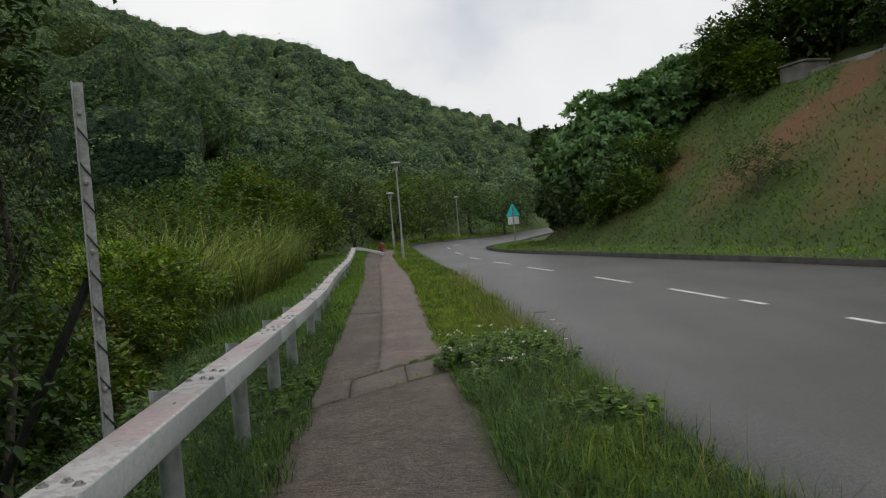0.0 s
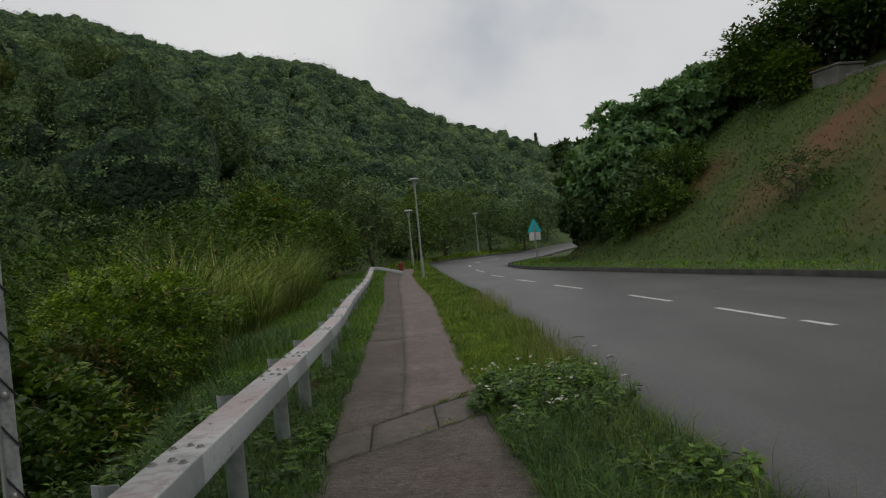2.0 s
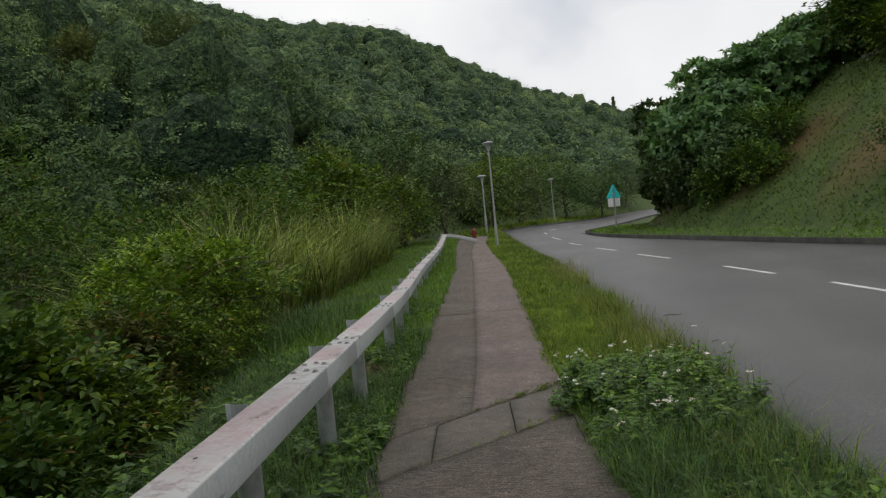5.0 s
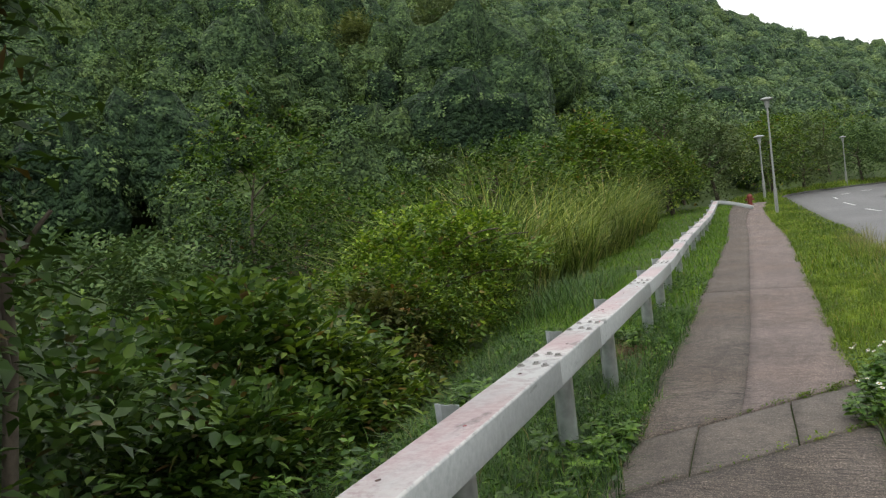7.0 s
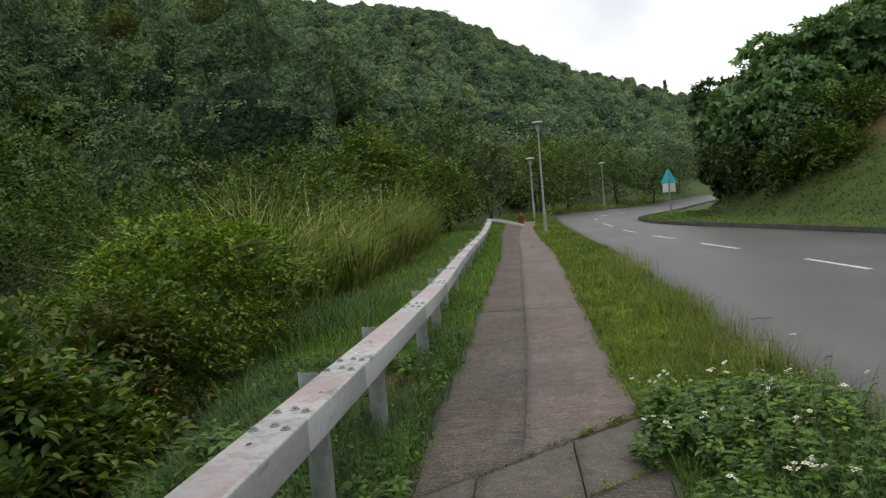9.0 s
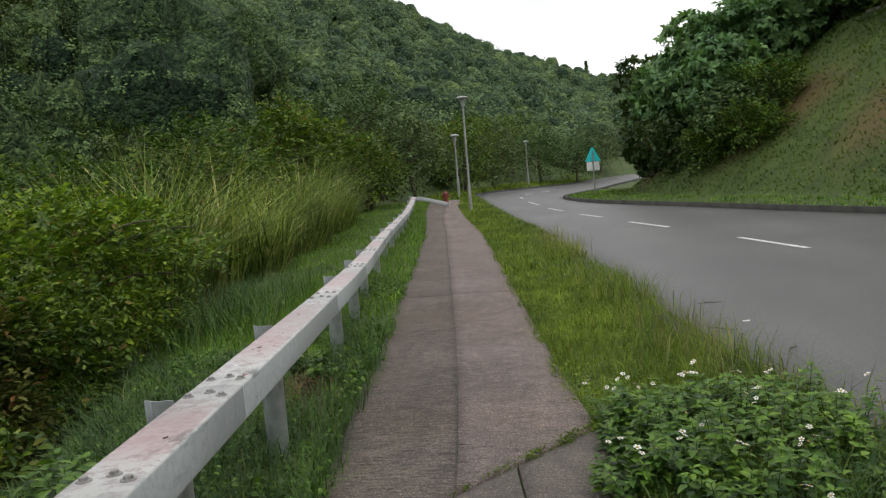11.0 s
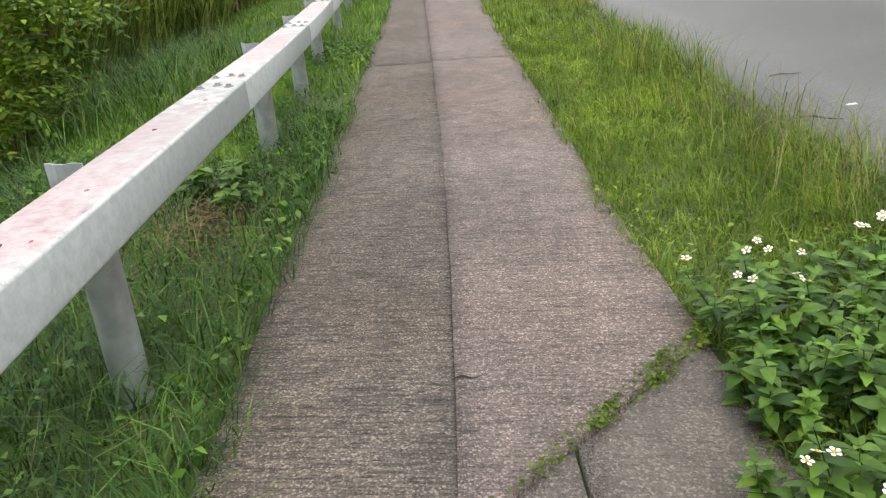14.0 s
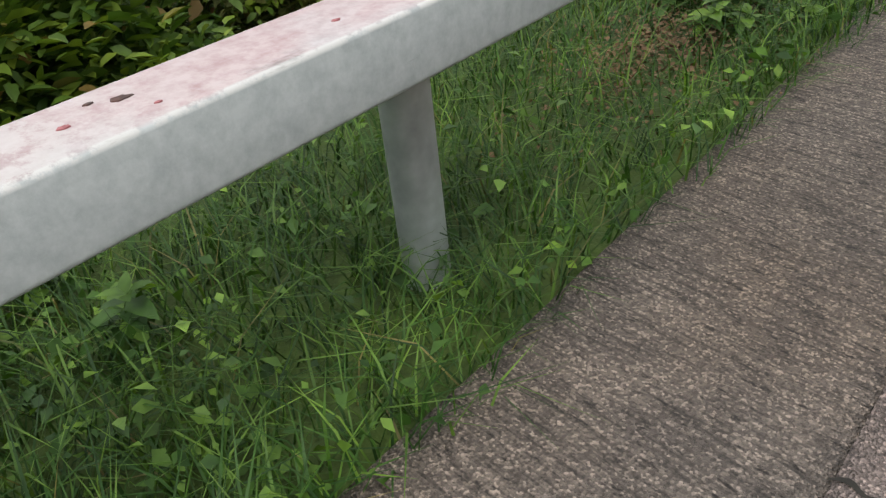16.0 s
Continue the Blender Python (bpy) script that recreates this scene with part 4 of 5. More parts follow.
plant("bush", "bright yellow-green leafy bush at the verge's edge", "bush", 14, -5.5, 12.5, (1.7, 1.9, 1.4), 2.6, 4000, (0.082, 0.043), L_LIME, 42, **NEAR)
plant("bush", "green leafy bush behind the verge", "bush", 15, -7.2, 10.4, (1.6, 1.6, 1.4), 2.5, 2200, (0.12, 0.060), L_BUSH, 28, **NEAR)
plant("bush", "dark broad-leaved bush down in the gully", "bush", 16, -6.4, 5.2, (2.0, 2.0, 1.5), 2.6, 1500, (0.13, 0.085), L_BROAD, 28, **NEAR)
plant("bush", "dark tangled bush at the foot of the bank", "bush", 17, -2.9, 1.4, (1.1, 1.3, 1.0), 1.5, 700, (0.10, 0.05), L_DARK, 12, **NEAR)
plant("bush", "dark tangled bush behind the guard rail", "bush", 18, -4.6, -1.6, (1.8, 2.0, 1.6), 2.6, 500, (0.12, 0.06), L_DARK, 12, **NEAR)
plant("bush", "dark overgrown bush behind the fence", "bush", 19, -2.3, 2.3, (0.8, 0.7, 1.6), 3.2, 1500, (0.09, 0.04), L_DARK, 26, **NEAR)
plant("bush", "dark overgrown bush leaning on the fence", "bush", 20, -1.5, 0.9, (0.8, 1.2, 1.2), 2.3, 800, (0.10, 0.045), L_DARK, 12, **NEAR)
plant("bush", "brownish vine-tangled bush in the thicket", "bush", 24, -6.9, 8.2, (1.3, 1.3, 1.1), 2.4, 1500, (0.10, 0.05), L_VINE, 24, **NEAR)
plant("bush", "brownish vine-tangled bush leaning out of the thicket", "bush", 25, -5.0, 9.9, (0.9, 0.9, 0.8), 1.6, 1100, (0.09, 0.045), L_VINE, 22, **NEAR)
rs = np.random.RandomState(5)
for k in range(31):
    x = -8.5 - rs.uniform(0, 14)
    y = 5 + rs.uniform(0, 34) + (-8.5 - x) * 0.3
    r = rs.uniform(1.6, 2.6)
    mat = (L_DARK, L_GULLY, L_MASS, L_GULLY)[k % 4]
    plant("shrub", "leafy gully shrub in a tangled thicket", "shrub", 40 + k, x, y, (r, r, r * 0.9), rs.uniform(2.8, 4.4), 620, (0.16, 0.075), mat, 26, 0.06, low=-0.3, spray=6, small=0.36, flat=0.65, group="thicket in the gully")
plant("bush", "bright yellow-green bush crowding the edge of the verge", "bush", 21, -5.0, 10.6, (1.2, 1.3, 1.0), 1.7, 1700, (0.08, 0.042), L_BUSH, 28, **NEAR)
plant("bush", "yellowish leafy bush trailing down the bank", "bush", 22, -3.3, 5.9, (0.8, 0.9, 0.7), 1.0, 1100, (0.10, 0.05), L_GULLY, 20, **NEAR)
plant("sapling", "thin dark sapling standing by the fence", "sapling", 23, -1.74, 3.04, (0.34, 0.34, 2.0), 4.2, 1000, (0.085, 0.036), L_DARK, 26, trunk=0.02, low=-0.6, spray=6)
# the shade tree beside the fence, whose branches hang over the start
plant("shade_tree", "dark leafy tree leaning over the fence", "tree", 31, -3.5, 2.7, (2.5, 2.4, 2.0), 7.4, 4200, (0.12, 0.055), L_DARK, 22, 0.14, spray=6, low=-0.8)
# trees where the path ends
for k, (x, y, r, h) in enumerate([(-9.6, 44, 2.3, 6.6), (-12.5, 43, 2.4, 6.0), (-7.6, 47, 2.0, 4.4), (-15.5, 40, 2.5, 5.2), (-8.4, 40.0, 1.5, 3.4), (-18.5, 38, 2.6, 5.0), (-13, 36, 2.0, 3.9), (-5.5, 52, 2.2, 4.2), (-4.5, 59, 2.2, 4.0), (-1.5, 72, 2.6, 4.2), (-7, 62, 3.0, 5.2), (-11, 54, 3.0, 6.0), (1.5, 78, 2.6, 4.0), (-4, 76, 3.2, 5.5), (4, 88, 3, 4.6)]):
    plant("tree", "young green tree at the edge of the woods", "tree", 80 + k, x, y, (r, r, h * 0.52), h, 900, (0.22, 0.10), (L_MASS, L_BUSH, L_SAGE)[k % 3], 28, 0.1, low=-0.4, spray=5, small=0.34, flat=0.7, group="trees at the wood's edge")
# a few trees that stand out of the thicket on the lower hillside
for k, (x, y, r, h, m, n, lab) in enumerate([(-37.6, 58.5, 1.8, 6.4, L_OLIVE, 700, "small olive-green tree standing out of the hillside thicket"), (-34.2, 68.2, 4.2, 9.0, L_SAGE, 1900, "broad grey-green tree standing out of the hillside thicket"), (-28.0, 59.5, 2.2, 6.2, L_SAGE, 800, "rounded grey-green tree standing out of the hillside thicket"), (-13.6, 58.0, 1.5, 5.0, L_OLIVE, 600, "slender yellowish tree at the edge of the woods")]):
    plant("hillside_tree", lab, "tree", 220 + k, x, y, (r, r, h * 0.42), h, n, (0.34, 0.18), m, 30, 0.14, low=-0.5, spray=5, small=0.3, flat=0.75)
plant("bush", "bright broad-leaved bush rising behind the reeds", "bush", 26, -9.6, 33.0, (1.9, 1.7, 1.8), 4.7, 900, (0.20, 0.11), L_BUSH, 26, 0.06, low=-0.4, spray=6, small=0.32, flat=0.6)
plant("bush", "rounded olive-green bush behind the reeds", "bush", 27, -12.0, 28.5, (2.1, 1.9, 1.8), 4.5, 900, (0.17, 0.08), L_OLIVE, 26, 0.06, low=-0.4, spray=6, small=0.32, flat=0.6)
plant("shrub", "dark leafy shrub closing a gap in the thicket", "shrub", 230, -13.0, 16.9, (2.2, 2.2, 2.2), 6.4, 700, (0.15, 0.07), L_GULLY, 28, 0.06, low=-0.3, spray=6, small=0.34, flat=0.65, group="thicket in the gully")
# broad-leaved trees on the cut slope
for k, (x, y, r, top, m) in enumerate([(5.3, 45.5, 1.9, 6.2, L_DARK), (5.6, 41.2, 1.9, 6.8, L_BIG), (6.9, 38.8, 2.0, 6.4, L_BIG), (7.6, 41.5, 2.8, 8.4, L_BIG), (9.6, 41.5, 2.6, 8.8, L_BIG), (11.6, 42.5, 2.4, 9.7, L_BIG), (13.3, 41.0, 2.0, 10.0, L_DARK), (6.0, 46.5, 2.8, 7.4, L_DARK), (9.0, 47.0, 2.8, 8.6, L_DARK), (12.5, 47, 2.8, 10.0, L_DARK), (6.4, 51, 2.4, 6.2, L_DARK), (4.6, 43.0, 1.3, 3.8, L_DARK), (4.9, 47.5, 1.4, 4.2, L_DARK)]):
    h = top - float(height(x, y))
    plant("broadleaf_tree", "dense broad-leaved tree with drooping glossy leaf clusters on the slope", "tree", 120 + k, x, y, (r, r, h * 0.5), h, 1250, (0.31, 0.17), m, 40, 0.14, low=-0.75, spray=7, rosette=True, small=0.30, flat=0.55, group="trees on the cut slope", up=0.45)
plant("slope_bush", "low dark bush at the foot of the trees", "bush", 140, 7.3, 36.4, (1.8, 1.5, 1.1), 2.1, 5200, (0.20, 0.10), L_MASS, 16, 0.05, low=-0.9)
plant("slope_bush", "dark leafy bush filling in under the trees", "bush", 141, 5.3, 39.4, (1.5, 1.6, 1.3), 2.5, 4200, (0.22, 0.12), L_DARK, 16, 0.05, low=-0.9)
for k, (x, y, r, h, m) in enumerate([(12.9, 37.2, 1.7, 3.4, L_GULLY), (14.2, 37.0, 1.8, 4.2, L_DARK), (15.6, 37.6, 2.0, 5.0, L_GULLY), (17.2, 37.8, 2.2, 5.6, L_DARK), (13.2, 35.2, 0.9, 1.7, L_BUSH)]):
    plant("hillside_tree", "dense dark green tree crowding the top of the cut slope", "tree", 240 + k, x, y, (r, r, h * 0.5), h, 700, (0.24, 0.12), m, 28, 0.1, low=-0.8, spray=6, small=0.34, flat=0.65, group="trees above the slope")
for k, (x, y, r, h) in enumerate([(7.3, 35.0, 1.3, 1.5), (8.4, 36.2, 1.4, 2.0), (6.1, 36.6, 1.1, 1.3)]):
    plant("slope_bush", "leafy mid-green bush spreading below the slope trees", "bush", 250 + k, x, y, (r, r, h * 0.5), h, 520, (0.17, 0.085), L_GULLY, 24, 0.04, low=-0.8, spray=6, small=0.32, flat=0.6)
rs = np.random.RandomState(9)
for k in range(52):
    y = 6 + k * 1.05 if k < 40 else 19 + (k - 40) * 1.3
    x = float(road_right(y)) + (11.6 + rs.uniform(0, 7.5) if k < 40 else 13.5 + rs.uniform(0, 2))
    r = rs.uniform(1.6, 2.6)
    hh = rs.uniform(2.6, 4.2) + (1.5 if y < 33 else 0)
    plant("hillside_tree", "dark leafy tree above the concrete channel", "tree", 150 + k, x, y, (r, r, hh * 0.5), hh, 500 if 19 < y < 36 else 90, (0.36, 0.20), (L_DARK, L_GULLY)[k % 2], 24, 0.1, low=-0.8, spray=6, small=0.36, flat=0.7, group="trees above the slope")
for k in range(16):
    y = 9 + k * 1.5 + rs.uniform(-0.4, 0.4)
    x = float(road_right(y)) + 11.6 + rs.uniform(0, 1.3)
    plant("hillside_shrub", "low dark shrub along the edge of the channel", "shrub", 200 + k, x, y, (1.2, 1.3, 0.8), rs.uniform(1.3, 2.0), 1500, (0.20, 0.09), (L_DARK, L_BUSH)[k % 3 == 1], 14, 0.04, low=-0.8, small=0.4, flat=0.7, group="shrubs above the slope")
plant("slope_shrub", "thin twiggy shrub on the grass slope", "shrub", 180, 10.2, 27.0, (1.3, 1.3, 0.8), 1.5, 420, (0.13, 0.055), L_MASS, 14, 0.03, spray=5)


def forest(chosen, leaf_mat, core_mat, step_of, size_of, counts_at, fine, uneven):
    """The wooded hills: crowns of leaf clumps over cores whose darker green paints in the inner shade."""
    rng = np.random.RandomState(77)
    cand = []
    r = 30.0
    while r < 330:
        step = step_of(r)
        n = int(radians(84) * r / step)
        az = np.radians(np.linspace(-70, 14, n)) + rng.normal(size=n) * step * 0.35 / r
        rr = r + rng.normal(size=n) * step * 0.35
        cand.append(np.stack([rr * np.sin(az), rr * np.cos(az)], 1))
        r += step * 0.9
    p = np.concatenate(cand)
    x, y = p[:, 0], p[:, 1]
    ok = ((hill(x, y) > 0.6) | ((np.hypot(x, y) > 56) & (x < road_left(y) - 6))) & ~((x > road_left(y) - 3) & (x < road_right(y) + 14) & (y < 120)) & (hill(x, y) > -1)
    far = np.interp(np.degrees(np.arctan2(x, y)), [-180, -90, -50, -20, 0, 20, 180], [200, 200, 210, 250, 300, 300, 200])
    ok &= np.hypot(x, y) < far * 1.02
    ok &= chosen(np.hypot(x, y), np.degrees(np.arctan2(x, y)))
    x, y = x[ok], y[ok]
    z = height(x, y)
    R = np.hypot(x, y)
    size = size_of(R) * np.exp(rng.normal(size=len(x)) * 0.26 * uneven)
    tall = size * rng.uniform(0.9, 1.1 + 0.6 * uneven, len(x))
    ico = bmesh.new()
    bmesh.ops.create_icosphere(ico, subdivisions=fine, radius=1.0)
    iv = np.array([v.co[:] for v in ico.verts])
    ifc = np.array([[v.index for v in f.verts] for f in ico.faces])
    low_v = iv[:, 2] > -0.6
    renum = np.cumsum(low_v) - 1
    ifc = renum[ifc[low_v[ifc].all(1)]]
    iv = iv[low_v]
    ico.free()
    n = len(x)
    cen = np.stack([x, y, z + tall * 0.6], 1)
    rad = np.stack([size, size, tall], 1)
    shape = lambda d, own: uneven * (0.26 * lumps(d * 2.2 + own[:, None] * 0.73, 1.7, 3) + 0.11 * lumps(d * 6.0 + own[:, None] * 1.3, 1.7, 6) + 0.05 * lumps(d * 13.0 + own[:, None] * 2.1, 1.7, 8))
    own_c = np.repeat(np.arange(n), len(iv))
    dd = np.tile(iv, (n, 1))
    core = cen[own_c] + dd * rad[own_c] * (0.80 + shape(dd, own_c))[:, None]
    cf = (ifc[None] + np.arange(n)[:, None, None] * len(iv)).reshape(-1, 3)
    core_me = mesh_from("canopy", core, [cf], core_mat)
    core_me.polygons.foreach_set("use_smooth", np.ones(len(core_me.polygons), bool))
    # clumps of leaves over each crown
    clumps, each, leaf = counts_at(R)
    own_k = np.repeat(np.arange(n), clumps)
    dk = unit(rng.normal(size=(len(own_k), 3)) + [0, 0, 0.35])
    dk[:, 2] = np.where(dk[:, 2] < -0.2, -dk[:, 2], dk[:, 2])
    ck = cen[own_k] + dk * rad[own_k] * (0.90 + shape(dk, own_k))[:, None]
    per = each[own_k]
    own = np.repeat(np.arange(len(own_k)), per)
    m = len(own)
    ln = (leaf[own_k])[own] * rng.uniform(0.6, 1.3, m)
    off = rng.normal(size=(m, 3)) * [1, 1, 0.55]
    pos = ck[own] + off * (ln * 1.3)[:, None] + dk[own] * (ln * rng.uniform(0, 0.7, m))[:, None]
    v, q = leaf_quads(rng, pos, dk[own] + [0, 0, 0.55] + off * 0.25 + rng.normal(size=(m, 3)) * 0.25, ln, ln * 0.8)
    return mesh_from("forest_leaves", v, [q], leaf_mat), core_me


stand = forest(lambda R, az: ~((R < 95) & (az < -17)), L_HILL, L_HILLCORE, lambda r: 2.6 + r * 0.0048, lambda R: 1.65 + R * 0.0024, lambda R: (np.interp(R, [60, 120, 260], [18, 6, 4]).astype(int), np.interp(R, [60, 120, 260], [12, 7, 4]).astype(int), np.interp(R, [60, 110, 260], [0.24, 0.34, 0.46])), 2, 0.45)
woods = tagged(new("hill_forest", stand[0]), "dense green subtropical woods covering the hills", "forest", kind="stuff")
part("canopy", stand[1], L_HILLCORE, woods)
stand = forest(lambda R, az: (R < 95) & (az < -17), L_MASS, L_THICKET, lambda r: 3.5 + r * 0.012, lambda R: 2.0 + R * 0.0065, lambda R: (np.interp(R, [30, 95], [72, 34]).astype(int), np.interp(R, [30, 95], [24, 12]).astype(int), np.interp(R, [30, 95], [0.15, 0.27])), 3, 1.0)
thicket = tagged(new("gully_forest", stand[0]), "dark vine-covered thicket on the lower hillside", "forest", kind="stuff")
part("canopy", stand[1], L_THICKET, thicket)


def grass_field(name, label, seed, n, box, keep, h, w, lean, material, dz=0.0, clump=2.2, vary=0.6):
    """A field of single blades where keep(x, y) gives the chance of growth."""
    rng = np.random.RandomState(seed)
    x = rng.uniform(box[0], box[1], n)
    y = box[2] + (box[3] - box[2]) * rng.random(n) ** 1.0
    ok = rng.random(n) < keep(x, y)
    x, y = x[ok], y[ok]
    base = np.stack([x, y, height(x, y) + dz], 1)
    tuft = 1 - vary / 2 + vary * (0.5 + 0.5 * lumps(base * [1, 1, 0], clump, seed))
    hh = rng.uniform(h[0], h[1], len(x)) * tuft
    v, q, t = blade_strips(rng, base, hh, rng.uniform(w[0], w[1], len(x)), rng.uniform(lean[0], lean[1], len(x)))
    return tagged(new(name, mesh_from(name, v, [q, t], material)), label, "grass", kind="stuff")


def ragged_edge(y, seed):
    """How unevenly the grass creeps over the path's edge."""
    line = np.stack([np.asarray(y, float), 0 * y, 0 * y], 1)
    return 0.055 * lumps(line, 2.2, 60 + seed) + 0.045 * lumps(line, 7.0, 70 + seed) + 0.03 * lumps(line, 19.0, 80 + seed)


def verge_keep(x, y):
    return ((x > path_right(y) - 0.03 + ragged_edge(y, 2)) & (x < road_left(y) + 0.03)).astype(float)


def bank_keep(x, y):
    worn = np.exp(-((x - rail_x(y) + 0.30) / 0.3) ** 2) * np.exp(-((y - 9.5) / 0.6) ** 2)
    # Bright turf gives way to the darker blades where the bushes' shade falls.
    turf = (y > 10.2 + 0.5 * (rail_x(y) - x)) & (rail_x(y) - x > 0.35 + 0.15 * np.sin(y * 2.3))
    return (1 - 0.85 * worn) * ~turf * ((x < path_left(y) + np.interp(y, [5, 7.5], [0.10, 0.05]) + ragged_edge(y, 1)) & (x > rail_x(y) - np.interp(y, [4, 7, 9, 12], [1.5, 1.7, 2.2, 2.9])))


TURF = "rough green grass verge between footpath and road"
grass_field("verge_grass", TURF, 1, 165000, (-1.2, 3.3, 1.6, 15), lambda x, y: verge_keep(x, y) * np.clip((y - 2.5) / 5, 0.3, 1), (0.035, 0.12), (0.003, 0.007), (0.3, 1.5), G_TURF, -0.03)
grass_field("far_verge_grass", "grass verge running on towards the lamp posts", 2, 90000, (-5, 1.8, 15, 44), lambda x, y: verge_keep(x, y), (0.05, 0.16), (0.007, 0.016), (0.3, 1.3), G_TURF, -0.03)
grass_field("bank_grass", "lush grass under and behind the guard rail", 3, 98000, (-5.6, 0.6, 0.6, 12), lambda x, y: bank_keep(x, y), (0.07, 0.25), (0.003, 0.008), (0.4, 1.6), G_DEEP, -0.03)
grass_field("bank_turf", "short bright green turf on the bank behind the rail", 13, 60000, (-6.2, -1.2, 8.4, 17), lambda x, y: (1 - 0.95 * np.exp(-((x - rail_x(y) + 0.30) / 0.3) ** 2 - ((y - 9.5) / 0.6) ** 2)) * ((rail_x(y) - x > 0.2) & (rail_x(y) - x < 2.9)) * np.clip((y - 9.6 - 0.5 * (rail_x(y) - x)) / 1.2, 0, 1), (0.05, 0.15), (0.004, 0.009), (0.3, 1.4), G_CLOVER, -0.02)
grass_field("far_bank_grass", "grass bank along the far guard rail", 4, 64000, (-9.5, -1.2, 12.5, 42), lambda x, y: ((x < path_left(y) + ragged_edge(y, 1)) & (x > rail_x(y) - 2.9)).astype(float), (0.05, 0.17), (0.006, 0.017), (0.3, 1.3), G_CLOVER, -0.03)


grass_field("roadside_grass", "bright grass strip along the far bend of the road", 8, 40000, (-12, 6, 42, 84), lambda x, y: ((x < road_left(y) - 0.15) & (x > road_left(y) - 2.6)).astype(float), (0.1, 0.35), (0.02, 0.045), (0.3, 1.2), G_TURF, -0.02)


def edge_keep(x, y):
    d = road_left(y) - x
    return ((d > -0.12) & (d < 0.55)).astype(float) * np.clip(0.35 + 0.9 * np.sin(y * 1.1) * np.sin(y * 0.43 + 1), 0.05, 1)


grass_field("lush_verge_grass", "long lush green grass on the near verge", 11, 86000, (0.4, 4.6, -3.0, 7.6), lambda x, y: verge_keep(x, y) * np.clip((8.2 - y) / 2, 0, 1) * np.clip((y + 3) / 2, 0, 1), (0.08, 0.28), (0.003, 0.008), (0.4, 1.6), G_DEEP, -0.03, 1.8, 0.8)
grass_field("kerbside_grass", "thick long grass spilling over the kerb", 12, 26000, (-0.6, 3.2, 4.5, 19), lambda x, y: ((road_left(y) - x > -0.14) & (road_left(y) - x < 0.5)) * np.clip(0.55 + 0.6 * np.sin(y * 1.3 + 2.4), 0.1, 1), (0.14, 0.34), (0.004, 0.009), (0.4, 1.5), G_TURF, -0.03, 1.4, 0.8)
grass_field("seeding_grass", "wispy seeding grass leaning over the kerb", 7, 20000, (-1.2, 3.6, 1, 22), edge_keep, (0.2, 0.52), (0.003, 0.006), (0.2, 0.9), G_SEED, -0.02)


def long_keep(x, y):
    d = np.minimum(x - path_right(y) - 0.35, road_left(y) - x)
    return (d > 0) * np.clip(0.25 + 0.9 * lumps(np.stack([x, y, 0 * x], 1), 1.3, 51), 0.02, 1)


grass_field("long_verge_grass", "longer bright grass among the weeds on the verge", 10, 34000, (-0.6, 3.0, 2.4, 13), long_keep, (0.08, 0.22), (0.003, 0.007), (0.4, 1.4), G_TURF, -0.03, 1.5, 0.8)


def tussock_keep(x, y):
    u = rail_x(y) - x
    return ((u > 1.0) & (u < 2.6)).astype(float) * np.clip(lumps(np.stack([x, y, 0 * x], 1), 1.6, 31) + 0.2, 0, 1)


grass_field("tussock_grass", "long drooping grass tussocks on the edge of the bank", 9, 34000, (-5.5, 0, 1.0, 17), tussock_keep, (0.25, 0.6), (0.004, 0.008), (0.8, 2.0), G_DEEP, -0.02, 1.6, 0.9)


def reed_keep(x, y):
    u = rail_x(y) - x
    return ((u > 2.7 + 0.5 * np.sin(y * 0.9)) & (u < 6.5)).astype(float) * (0.4 + 0.6 * (np.sin(x * 2.1) * np.sin(y * 1.7) > -0.3))


grass_field("tall_reeds", "tall yellow-green reed grass swaying behind the verge", 5, 84000, (-14, -4.2, 14.0, 36), reed_keep, (0.9, 2.7), (0.014, 0.036), (0.2, 1.3), G_TALL, 0, 1.3, 1.0)


grass_field("dry_reeds", "dry brownish reed heads among the tall grass", 14, 2600, (-9.4, -6.0, 15.0, 20.6), lambda x, y: np.exp(-((x + 7.5) / 0.8) ** 2 - ((y - 17.8) / 1.4) ** 2), (1.7, 2.75), (0.02, 0.05), (0.4, 1.3), G_DRY, 0, 1.3, 0.6)


def slope_keep(x, y):
    s = x - road_right(y)
    ok = (s > 0.2) & (s < 11.5)
    return ok * np.where(s < 2.4, 1.0, np.clip(1.0 - soil_bare(x, y), 0.06, 1))


grass_field("slope_grass", "thin green grass on the red-earth cut slope", 6, 96000, (-1, 24, 10, 56), lambda x, y: slope_keep(x, y) * (x - road_right(y) > 1.8), (0.05, 0.13), (0.018, 0.045), (1.0, 2.4), G_SLOPE)


grass_field("slope_foot_grass", "bright grass strip along the far kerb", 15, 52000, (-1, 16, 8, 56), lambda x, y: ((x - road_right(y) > 0.14) & (x - road_right(y) < 2.1)).astype(float), (0.06, 0.15), (0.012, 0.03), (0.3, 1.3), G_CLOVER)

